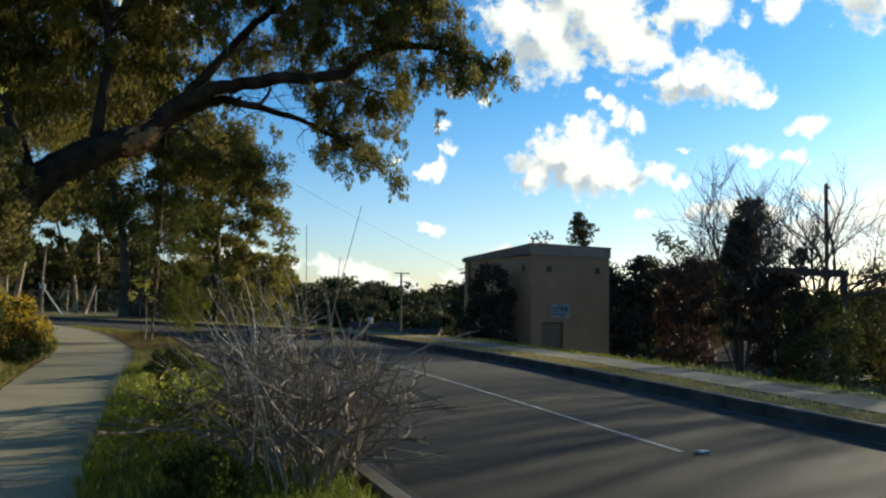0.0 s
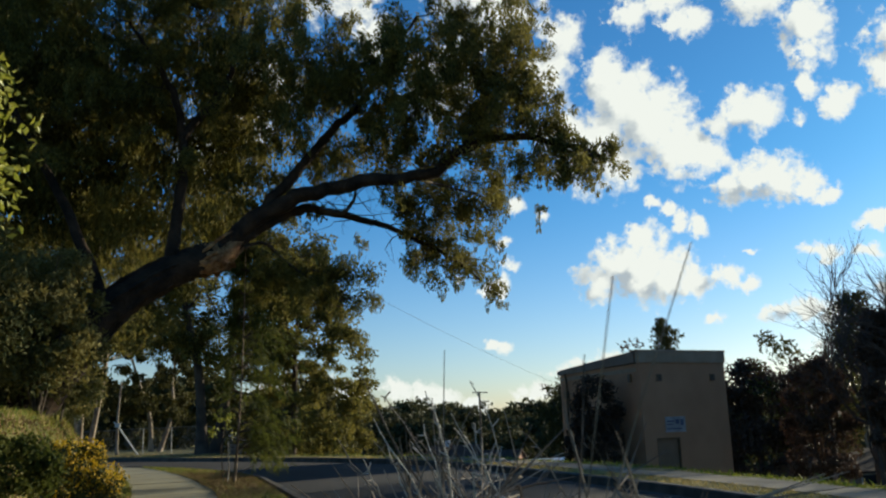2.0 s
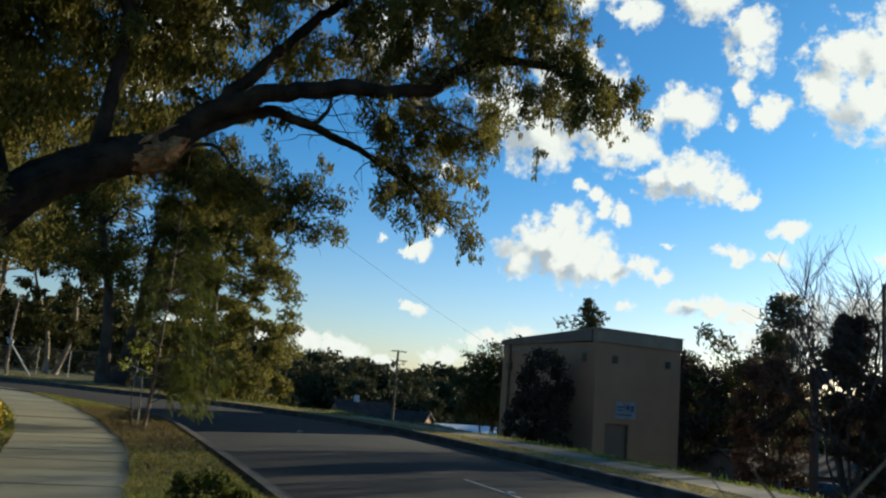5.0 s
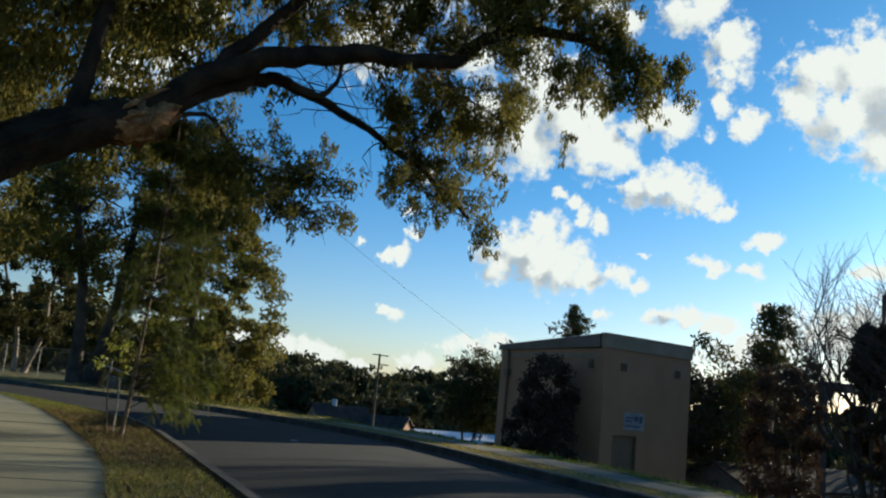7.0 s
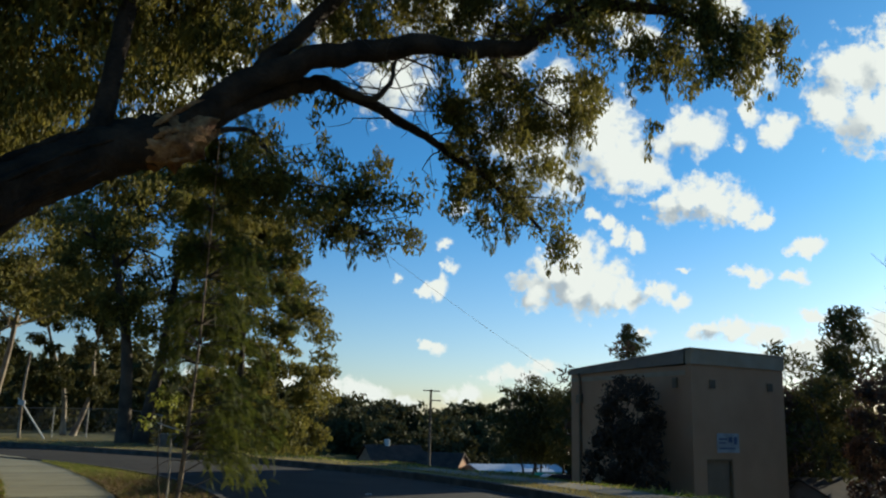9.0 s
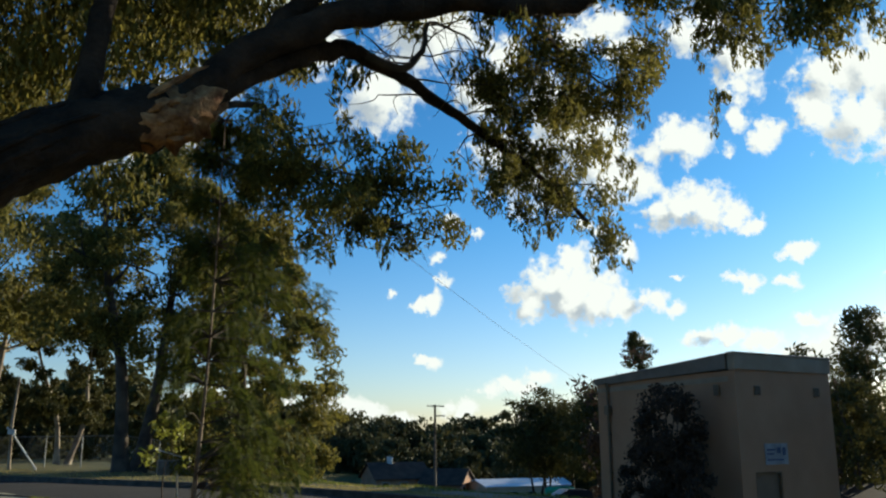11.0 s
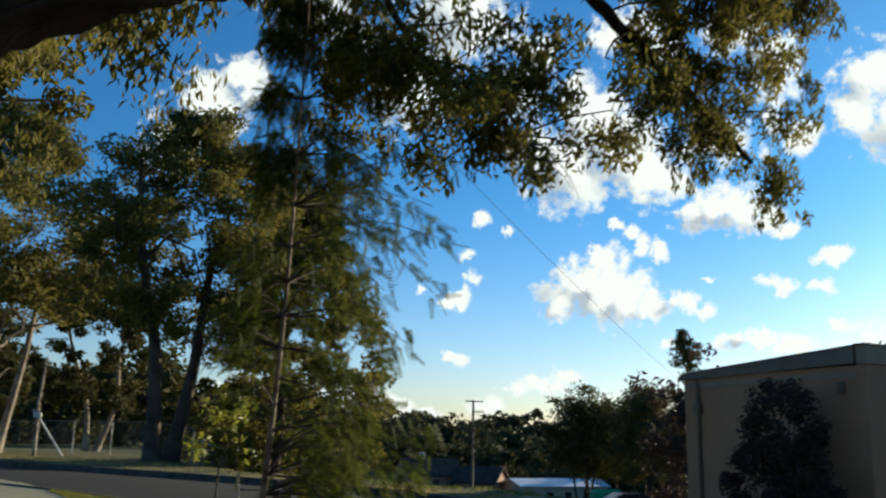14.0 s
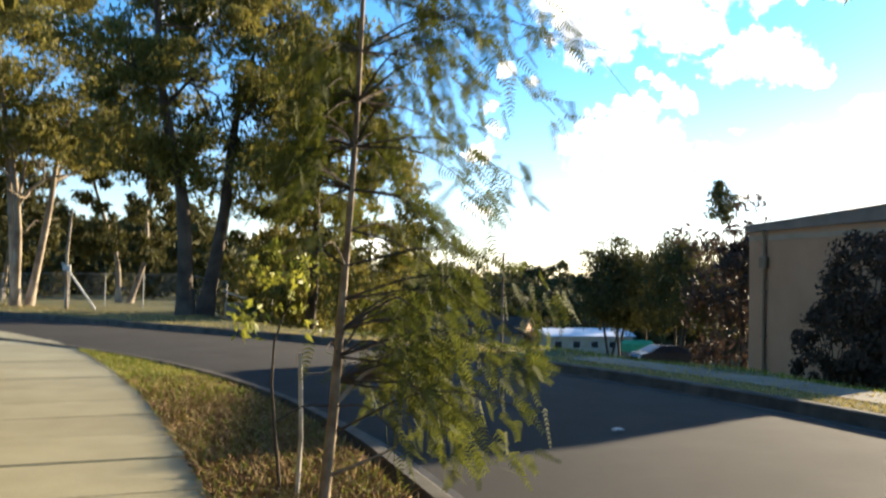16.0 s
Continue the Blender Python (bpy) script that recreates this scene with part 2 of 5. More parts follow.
M = {
    "asphalt": mat("asphalt", (0.0125, 0.0112, 0.0116), (0.0245, 0.0215, 0.0208), 0.8, 0.95, 0.5, 90, 0.35, dist=0.006),
    "concrete": mat("concrete", (0.222, 0.196, 0.122), (0.365, 0.33, 0.215), 1.6, 0.85, 0.3, 60, 0.2, per="object", dist=0.004),
    "kerb": mat("kerb_concrete", (0.045, 0.040, 0.033), (0.105, 0.092, 0.074), 2.5, 0.85, 0.3, 50, 0.25),
    "gutter": mat("gutter_concrete", (0.06, 0.056, 0.05), (0.11, 0.10, 0.09), 2.5, 0.85, 0.3, 50, 0.25),
    "soil": mat("grass_ground", (0.060, 0.075, 0.018), (0.16, 0.125, 0.045), 0.45, 0.95, 0.6, 14, 0.45, dist=0.04),
    "grass": mat("grass_blade", (0.085, 0.145, 0.016), (0.25, 0.24, 0.035), 0.7, 0.7, 0, 20, 0.2, per="island", through_light=0.35),
    "straw": mat("straw_blade", (0.34, 0.27, 0.08), (0.46, 0.36, 0.15), 0.7, 0.8, 0, 20, 0.2, per="island", through_light=0.3),
    "litter": mat("leaf_litter", (0.14, 0.075, 0.034), (0.30, 0.19, 0.095), 2.0, 0.9, 0, 30, 0.3, per="island"),
    "line": mat("road_paint", (0.24, 0.23, 0.21), (0.40, 0.38, 0.35), 6, 0.7, 0.2, 80, 0.3),
    "gum": mat("gum_leaf", (0.026, 0.034, 0.007), (0.29, 0.245, 0.058), 0.5, 0.7, 0, 8, 0.25, per="island", through_light=0.42),
    "gum_far": mat("gum_leaf_far", (0.026, 0.032, 0.009), (0.115, 0.100, 0.030), 0.12, 0.8, 0, 2, 0.3, per="island", through_light=0.25),
    "gum_red": mat("gum_leaf_russet", (0.045, 0.030, 0.022), (0.095, 0.060, 0.040), 0.2, 0.65, 0, 2, 0.3, per="island", through_light=0.2),
    "wood_far": mat("woodland_leaf", (0.034, 0.040, 0.015), (0.11, 0.095, 0.035), 0.05, 0.8, 0, 1, 0.3, per="island", through_light=0.15),
    "wattle": mat("wattle_leaf", (0.028, 0.042, 0.008), (0.12, 0.125, 0.024), 1.2, 0.85, 0, 10, 0.25, per="island", through_light=0.4),
    "bright": mat("bright_shrub_leaf", (0.18, 0.21, 0.025), (0.42, 0.40, 0.07), 2, 0.5, 0, 10, 0.2, per="island", through_light=0.35),
    "yellow": mat("yellow_flower", (0.48, 0.30, 0.008), (0.68, 0.46, 0.02), 4, 0.6, 0, 20, 0.2, per="island", through_light=0.3),
    "darkleaf": mat("dark_shrub_leaf", (0.036, 0.050, 0.014), (0.12, 0.112, 0.036), 1, 0.8, 0, 10, 0.25, per="island", through_light=0.2),
    "olive": mat("olive_shrub_leaf", (0.065, 0.068, 0.018), (0.27, 0.225, 0.07), 1, 0.75, 0, 10, 0.25, per="island", through_light=0.3),
    "bark": mat("gum_bark", (0.012, 0.008, 0.005), (0.062, 0.037, 0.021), 2.2, 0.9, 1.0, 16, 0.35, dist=0.04),
    "bark_burl": mat("stripped_bark", (0.16, 0.062, 0.022), (0.44, 0.24, 0.105), 5.0, 0.8, 0.9, 20, 0.35, dist=0.03),
    "bark_pale": mat("pale_gum_bark", (0.13, 0.09, 0.06), (0.36, 0.29, 0.21), 1.1, 0.75, 0.4, 14, 0.25, dist=0.02),
    "bark_sap": mat("sapling_bark", (0.10, 0.062, 0.036), (0.30, 0.22, 0.14), 5, 0.8, 0.5, 30, 0.3, dist=0.01),
    "bark_dark": mat("dark_bark", (0.045, 0.035, 0.028), (0.10, 0.075, 0.055), 2, 0.9, 0.7, 18, 0.3, dist=0.02),
    "twig": mat("bare_twig", (0.030, 0.020, 0.014), (0.42, 0.33, 0.24), 5, 0.8, 0.3, 40, 0.25, per="island"),
    "twig_dark": mat("bare_twig_dark", (0.05, 0.040, 0.038), (0.10, 0.082, 0.076), 2, 0.85, 0, 20, 0.2),
    "render": mat("painted_render", (0.37, 0.204, 0.118), (0.43, 0.244, 0.145), 0.8, 0.85, 0.35, 55, 0.10, dist=0.004),
    "fascia": mat("fascia_paint", (0.30, 0.22, 0.15), (0.37, 0.28, 0.20), 1.5, 0.7, 0.1, 40, 0.12),
    "roof_sheet": mat("roof_sheet", (0.17, 0.13, 0.10), (0.24, 0.19, 0.15), 1.5, 0.55, 0.1, 30, 0.15, metal=0.3),
    "door_paint": mat("door_paint", (0.17, 0.115, 0.075), (0.22, 0.15, 0.10), 2, 0.55, 0.1, 30, 0.12),
    "pipe": mat("pipe_paint", (0.13, 0.085, 0.05), (0.18, 0.12, 0.07), 3, 0.5, 0.05, 30, 0.1),
    "white": mat("white_paint", (0.52, 0.51, 0.48), (0.64, 0.63, 0.60), 2, 0.6, 0.05, 30, 0.08),
    "dark": mat("dark_metal", (0.025, 0.023, 0.024), (0.05, 0.045, 0.043), 3, 0.6, 0.1, 40, 0.2, metal=0.3),
    "grey": mat("galvanised_steel", (0.15, 0.15, 0.145), (0.26, 0.26, 0.25), 4, 0.5, 0.05, 40, 0.12, metal=0.7),
    "sign_face": mat("weathered_sign_face", (0.20, 0.205, 0.22), (0.36, 0.36, 0.37), 2.5, 0.6, 0.05, 30, 0.12),
    "pole": mat("weathered_pole", (0.10, 0.075, 0.055), (0.20, 0.16, 0.12), 3, 0.9, 0.6, 25, 0.3, dist=0.02),
    "stake": mat("stake_and_lit_shoot", (0.36, 0.31, 0.24), (0.52, 0.47, 0.38), 6, 0.8, 0.3, 30, 0.2),
    "brick": mat("house_brick", (0.33, 0.17, 0.10), (0.48, 0.29, 0.18), 0.8, 0.9, 0.2, 6, 0.25),
    "brick_pale": mat("cream_brick", (0.42, 0.33, 0.23), (0.54, 0.44, 0.32), 0.8, 0.9, 0.2, 6, 0.2),
    "tile": mat("roof_tile", (0.045, 0.026, 0.018), (0.085, 0.050, 0.034), 0.8, 0.8, 0.3, 5, 0.3),
    "white_roof": mat("white_roof_sheet", (0.55, 0.57, 0.60), (0.70, 0.71, 0.73), 0.5, 0.45, 0.05, 6, 0.12),
    "green": mat("green_tarpaulin", (0.02, 0.30, 0.14), (0.03, 0.42, 0.20), 0.8, 0.6, 0.2, 6, 0.15),
    "glass": mat("dark_glass", (0.02, 0.022, 0.025), (0.03, 0.033, 0.036), 1, 0.08, 0, 5, 0.05),
    "rubber": mat("tyre_rubber", (0.02, 0.02, 0.02), (0.035, 0.035, 0.035), 5, 0.85, 0.1, 40, 0.1),
    "silver": mat("silver_car_paint", (0.48, 0.49, 0.50), (0.55, 0.56, 0.57), 2, 0.25, 0, 30, 0.04, metal=0.5),
    "blue_car": mat("dark_car_paint", (0.045, 0.05, 0.06), (0.06, 0.065, 0.08), 2, 0.22, 0, 30, 0.04, metal=0.5),
    "lamp_red": mat("tail_lamp", (0.35, 0.02, 0.02), (0.42, 0.03, 0.03), 2, 0.3),
    "sign_blue": mat("sign_print", (0.05, 0.07, 0.14), (0.08, 0.10, 0.18), 4, 0.6),
    "pavement_far": mat("pale_pavement", (0.13, 0.108, 0.075), (0.22, 0.185, 0.13), 0.9, 0.9, 0.3, 20, 0.25, dist=0.01),
}

# ---------------------------------------------------------------- mesh helpers
rng = np.random.default_rng(7)


class Build:
    """Collects vertices and faces for one mesh."""

    def __init__(self):
        self.v, self.f, self.n = [], [], 0

    def add(self, verts, faces):
        verts = np.asarray(verts, float).reshape(-1, 3)
        self.v.append(verts)
        self.f.extend(tuple(int(i) + self.n for i in face) for face in faces)
        self.n += len(verts)
        return self

    def quads(self, corners):
        """corners: N x 4 x 3, one face each."""
        corners = np.asarray(corners, float)
        self.v.append(corners.reshape(-1, 3))
        idx = np.arange(len(corners) * 4).reshape(-1, 4) + self.n
        self.f.extend(map(tuple, idx.tolist()))
        self.n += len(corners) * 4
        return self

    def box(self, a, b, bevel=0.0, turn=None):
        """A box from corner to corner, its upright and top edges cut at 45 degrees by bevel."""
        (x0, y0, z0), (x1, y1, z1) = a, b
        c = min(bevel, (x1 - x0) / 3, (y1 - y0) / 3, (z1 - z0) / 3)
        if c <= 0:
            v = [(x0, y0, z0), (x1, y0, z0), (x1, y1, z0), (x0, y1, z0), (x0, y0, z1), (x1, y0, z1), (x1, y1, z1), (x0, y1, z1)]
            f = [(3, 2, 1, 0), (4, 5, 6, 7), (0, 1, 5, 4), (1, 2, 6, 5), (2, 3, 7, 6), (3, 0, 4, 7)]
        else:
            ring = [(x0 + c, y0), (x1 - c, y0), (x1, y0 + c), (x1, y1 - c), (x1 - c, y1), (x0 + c, y1), (x0, y1 - c), (x0, y0 + c)]
            inner = [(min(max(x, x0 + c), x1 - c), min(max(y, y0 + c), y1 - c)) for x, y in ring]
            v = [(x, y, z0) for x, y in ring] + [(x, y, z1 - c) for x, y in ring] + [(x, y, z1) for x, y in inner]
            f = [tuple(reversed(range(8)))]
            for k in (0, 8):
                f += [(k + i, k + (i + 1) % 8, k + 8 + (i + 1) % 8, k + 8 + i) for i in range(8)]
            f.append(tuple(range(16, 24)))
        if turn is not None:
            v = [tuple(turn @ Vector(p)) for p in v]
        return self.add(v, f)

    def tube(self, pts, radii, sides=7, cap=True, rough=0.0, r=None):
        pts = np.asarray(pts, float)
        radii = np.broadcast_to(np.asarray(radii, float), (len(pts),))
        tang = np.gradient(pts, axis=0)
        tang /= np.linalg.norm(tang, axis=1)[:, None] + 1e-9
        ref = np.array([0.31, 0.95, 0.05]) if abs(tang[0][1]) < 0.85 else np.array([1.0, 0.1, 0.0])
        u = np.cross(tang, ref)
        u /= np.linalg.norm(u, axis=1)[:, None] + 1e-9
        w = np.cross(tang, u)
        a = np.arange(sides) * 2 * np.pi / sides
        ring = pts[:, None] + radii[:, None, None] * (np.cos(a)[None, :, None] * u[:, None] + np.sin(a)[None, :, None] * w[:, None])
        if rough:
            lump = 1 + (r or rng).normal(size=(len(pts), sides, 1)) * rough + (r or rng).normal(size=(1, sides, 1)) * rough
            ring = pts[:, None] + (ring - pts[:, None]) * lump
        faces = []
        for i in range(len(pts) - 1):
            for k in range(sides):
                p, q = i * sides + k, i * sides + (k + 1) % sides
                faces.append((p, q, q + sides, p + sides))
        if cap:
            faces.append(tuple(range(sides)))
            faces.append(tuple(reversed(range((len(pts) - 1) * sides, len(pts) * sides))))
        return self.add(ring.reshape(-1, 3), faces)

    def make(self, name, material, parent=None, label="", smooth=False):
        me = bpy.data.meshes.new(name)
        me.from_pydata(np.concatenate(self.v).tolist(), [], self.f)
        me.materials.append(material)
        if smooth:
            me.shade_smooth()
        me.update()
        ob = new(name, me)
        if parent is not None:
            ob.parent = parent
        if label:
            tagged(ob, label)
        return ob


def thing(name, label, category, at=(0, 0, 0), group="", kind=""):
    e = new(name)
    e.empty_display_size = 0.2
    e.location = at
    return tagged(e, label, category, group, kind)


def part(name, b, material, parent, label="", smooth=False):
    ob = b.make(name, material, None, label, smooth)
    ob.parent = parent
    if parent.type == "EMPTY":
        ob.matrix_parent_inverse = Matrix.Translation(-parent.location)
    return ob


def smooth_line(pts, n):
    """n points on a Catmull-Rom curve through pts."""
    p = np.asarray(pts, float)
    p = np.vstack([2 * p[0] - p[1], p, 2 * p[-1] - p[-2]])
    out = []
    for s in np.linspace(0, len(p) - 3 - 1e-6, n):
        i = int(s)
        t = s - i
        a, b, c, d = p[i:i + 4]
        out.append(0.5 * (2 * b + (c - a) * t + (2 * a - 5 * b + 4 * c - d) * t * t + (3 * b - a - 3 * c + d) * t ** 3))
    return np.array(out)


def leaves(b, centres, length, width, droop=0.7, r=None):
    """One lozenge leaf at each centre, hanging by droop (0: any way, 1: straight down)."""
    r = r or rng
    n = len(centres)
    d = r.normal(size=(n, 3))
    d /= np.linalg.norm(d, axis=1)[:, None]
    d = d * (1 - droop) + np.array([0, 0, -1.0]) * droop
    d /= np.linalg.norm(d, axis=1)[:, None] + 1e-9
    s = np.cross(d, r.normal(size=(n, 3)))
    s /= np.linalg.norm(s, axis=1)[:, None] + 1e-9
    L = length * r.uniform(0.65, 1.3, (n, 1))
    W = width * r.uniform(0.7, 1.25, (n, 1))
    c = np.asarray(centres)
    up = np.cross(s, d) * L * 0.12
    b.quads(np.stack([c - d * L * 0.5, c + s * W * 0.5 + up, c + d * L * 0.5, c - s * W * 0.5 + up], 1))


def ball(r, n, radius, squash=(1, 1, 1)):
    """n points filling an uneven ball, denser to its shell."""
    p = r.normal(size=(n, 3))
    p /= np.linalg.norm(p, axis=1)[:, None]
    return p * (r.uniform(0.15, 1, (n, 1)) ** 0.6) * radius * np.array(squash)


# ---------------------------------------------------------------- the plan of the road
def centre_line():
    """The road's middle: straight along y, then a bend to the left, then straight."""
    pts = [(5.5, y, 0.0) for y in np.arange(-30, 27, 1.5)]
    R = 27.0
    for a in np.arange(0, 38, 2.0):
        t = radians(a)
        pts.append((5.5 - R * (1 - math.cos(t)), 27 + R * math.sin(t), t))
    x, y, t = pts[-1]
    for k in range(1, 45):
        pts.append((x - math.sin(t) * 2 * k, y + math.cos(t) * 2 * k, t))
    return pts


LINE = centre_line()
LXY = np.array([(x, y) for x, y, _ in LINE])
LN = np.array([(math.cos(t), math.sin(t)) for *_, t in LINE])
HALF = 3.4


def grade(x, y):
    u = np.clip(np.asarray(y, float) / 20, 0, 1)
    return 0.3 * u * u * (3 - 2 * u)


def road_offset(x, y):
    """Signed distance from the road's middle, to its right plus."""
    p = np.stack([np.asarray(x, float).ravel(), np.asarray(y, float).ravel()], 1)
    out = np.empty(len(p))
    for k in range(0, len(p), 20000):
        q = p[k:k + 20000]
        d2 = ((q[:, None] - LXY[None]) ** 2).sum(-1)
        i = d2.argmin(1)
        out[k:k + 20000] = ((q - LXY[i]) * LN[i]).sum(1)
    return out.reshape(np.shape(x))


def step(a, b, v):
    u = np.clip((np.asarray(v, float) - a) / (b - a), 0, 1)
    return u * u * (3 - 2 * u)


def ground_z(x, y):
    x, y = np.asarray(x, float), np.asarray(y, float)
    d = road_offset(x, y)
    g = grade(x, y)
    z = g + 0.12
    z = np.where(np.abs(d) < HALF + 0.3, g - 0.12, z)
    # a steep bank stands along the path's left edge
    edge = np.interp(y, [-14, 4, 9, 15, 21, 27, 33.5, 40], [-1.7, -1.78, -1.68, -1.45, -1.3, -1.55, -2.2, -3.7])
    bank = 1.8 * step(0.15, 1.75, edge - x) * (1 - step(27, 37, y))
    z = z + np.where(d < -HALF, bank, 0)
    east = step(HALF + 2.7, HALF + 8, d) * step(1.5, 8, x)
    z = z - east * 1.5
    z = z - np.clip(x - 18, 0, 60) * 0.1 * (d > HALF) - np.clip(x - 78, 0, 4000) * 0.004
    z = z - np.clip(y - 45, 0, 125) * 0.03 * east - np.clip(y - 62, 0, 110) * 0.012 * (1 - step(1.5, 8, x))
    z = z + step(165, 270, np.hypot(x, y)) * 9
    bumps = 0.05 * np.sin(x * 1.7 + y * 0.6) * np.sin(y * 1.1 - x * 0.4) * (np.abs(d) > HALF + 2.4) * (np.abs(x + 0.6) > 1.6)
    return z + bumps


def gz(x, y):
    return float(ground_z(np.array([x]), np.array([y]))[0])

# ---------------------------------------------------------------- ground, road, paths
def strip(b, a, c, za, zc, s0=0, s1=None):
    """A ribbon along the road from offset a to offset c, with heights above the grade."""
    xy, nn = LXY[s0:s1], LN[s0:s1]
    p, q = xy + nn * a, xy + nn * c
    v = []
    for (x0, y0), (x1, y1), (cx, cy) in zip(p, q, xy):
        g = float(grade(cx, cy))
        v += [(x0, y0, g + za), (x1, y1, g + zc)]
    b.add(v, [(2 * i, 2 * i + 1, 2 * i + 3, 2 * i + 2) for i in range(len(xy) - 1)])


def build_ground():
    xs = np.unique(np.concatenate([[-3000, -1500, -700, -350, -200], np.arange(-140, -16, 8), np.arange(-16, 14, 0.3), np.arange(14, 40, 1.0), np.arange(40, 140, 5), [160, 220, 350, 700, 1500, 3000]]))
    ys = np.unique(np.concatenate([[-3000, -1000, -300, -120, -60], np.arange(-40, -6, 3), np.arange(-6, 72, 0.3), np.arange(72, 120, 2), np.arange(120, 260, 8), [300, 420, 700, 1500, 3000]]))
    X, Y = np.meshgrid(xs, ys)
    Z = ground_z(X, Y)
    b = Build()
    w = len(xs)
    idx = np.arange(len(xs) * len(ys)).reshape(len(ys), w)
    f = np.stack([idx[:-1, :-1], idx[:-1, 1:], idx[1:, 1:], idx[1:, :-1]], -1).reshape(-1, 4)
    b.v.append(np.stack([X, Y, Z], -1).reshape(-1, 3))
    b.f = list(map(tuple, f.tolist()))
    tagged(b.make("ground", M["soil"], smooth=True), "uneven grassy ground with bare soil and leaf litter", "ground", kind="structure")


build_ground()

b = Build()
for k in range(8):
    a0 = -HALF + 0.3 + k * (2 * HALF - 0.6) / 8
    a1 = a0 + (2 * HALF - 0.6) / 8
    crown = [0.05 * (1 - (abs(v) / HALF) ** 2) for v in (a0, a1)]
    strip(b, a0, a1, crown[0], crown[1])
tagged(b.make("road", M["asphalt"], smooth=True), "worn grey asphalt road bending past the kerb", "road", kind="structure")


def kerb(name, side):
    b = Build()
    e = side * HALF
    strip(b, *sorted((e, e - side * 0.02)), *((-0.012, 0.15) if side > 0 else (0.15, -0.012))[::1])
    inner, outer = e - side * 0.02, e + side * 0.15
    for u, v, zu, zv in ((e - side * 0.02, e + side * 0.02, 0.15, 0.175), (e + side * 0.02, outer, 0.175, 0.18), (outer, outer + side * 0.01, 0.18, -0.1)):
        if side > 0:
            strip(b, u, v, zu, zv)
        else:
            strip(b, v, u, zv, zu)
    tagged(b.make(name, M["kerb"]), "weathered concrete kerb along the road", "kerb", kind="structure")
    g = Build()
    lo, hi = sorted((e - side * 0.3, e))
    strip(g, lo, hi, *((0.012, -0.012) if side > 0 else (-0.012, 0.012)))
    tagged(g.make(name.replace("kerb", "gutter"), M["gutter"]), "stained concrete gutter beside the kerb", "gutter", kind="structure")


kerb("kerb_near", -1)
kerb("kerb_far", 1)

# the painted line down the middle, and its reflective studs
b = Build()
strip(b, 0.2, 0.28, 0.056, 0.056, 25, 34)
tagged(b.make("road_line", M["line"]), "thin worn white line painted on the road", "road marking", kind="structure")
for x, y in ((5.95, 7.4), (5.2, 28.6), (5.8, 18.0)):
    z = float(grade(x, y)) + 0.055
    t = thing("road_stud", "small pale reflective stud fixed to the asphalt", "road stud", (x, y, z), "studs on the road line")
    part("body", Build().box((x - 0.06, y - 0.05, z), (x + 0.06, y + 0.05, z + 0.022), 0.01), M["white"], t)
    part("reflector", Build().box((x - 0.045, y - 0.054, z + 0.005), (x + 0.045, y - 0.0505, z + 0.016)), M["glass"], t)

# footpath of concrete slabs on the near side
PATH_R = smooth_line([(-0.15, -14, 0), (-0.25, 4, 0), (-0.15, 9, 0), (0.25, 15, 0), (0.64, 21, 0), (0.37, 27, 0), (-0.4, 33.5, 0), (-1.9, 40.5, 0), (-4.4, 46, 0), (-8.5, 51.5, 0), (-13, 57.5, 0)], 52)
footpath = tagged(new("footpath"), "pale concrete slab footpath between grass verges", "footpath", kind="structure")
for i in range(len(PATH_R) - 1):
    (x0, y0, _), (x1, y1, _) = PATH_R[i], PATH_R[i + 1]
    d = np.array([x1 - x0, y1 - y0])
    d /= np.hypot(*d)
    nrm = np.array([-d[1], d[0]])
    p0, p1 = np.array([x0, y0]) + d * 0.006, np.array([x1, y1]) - d * 0.006
    wide = float(np.interp(y0, [10, 20], [1.55, 1.8]))
    jit = rng.uniform(-0.006, 0.006)
    ring = [p0 + nrm * 0.0, p1, p1 + nrm * wide, p0 + nrm * wide]
    zz = [float(grade(*q)) + 0.145 + jit + rng.uniform(-0.003, 0.003) for q in ring]
    mid = sum(ring) / 4
    v = [(*q, z - 0.09) for q, z in zip(ring, zz)] + [(*q, z - 0.012) for q, z in zip(ring, zz)] + [(*(q + (mid - q) / np.hypot(*(mid - q)) * 0.018), z) for q, z in zip(ring, zz)]
    f = [(3, 2, 1, 0)]
    for k in (0, 4):
        f += [(k + a, k + (a + 1) % 4, k + 4 + (a + 1) % 4, k + 4 + a) for a in range(4)]
    f.append((8, 9, 10, 11))
    f = [tuple(reversed(q)) for q in f] if np.cross(p1 - p0, nrm) < 0 else f
    Build().add(v, f).make("slab", M["concrete"], footpath)

# footpath across the road
b = Build()
strip(b, HALF + 1.25, HALF + 2.5, 0.14, 0.135, 0, 48)
strip(b, HALF + 2.5, HALF + 2.52, 0.135, 0.02, 0, 48)
strip(b, HALF + 1.23, HALF + 1.25, 0.02, 0.14, 0, 48)
tagged(b.make("pavement_far", M["pavement_far"]), "pale concrete footpath on the grass across the road", "footpath", kind="structure")

# pale service lane behind the building
b = Build()
for u in range(12):
    xa, xb = 12 + u * 3.0, 15 + u * 3.0
    b.add([(xa, 53, gz(xa, 53) + 0.03), (xb, 53, gz(xb, 53) + 0.03), (xb, 57.5, gz(xb, 57.5) + 0.03), (xa, 57.5, gz(xa, 57.5) + 0.03)], [(0, 1, 2, 3)])
tagged(b.make("service_lane", M["pavement_far"]), "pale paved service lane beyond the verge", "lane", kind="structure")


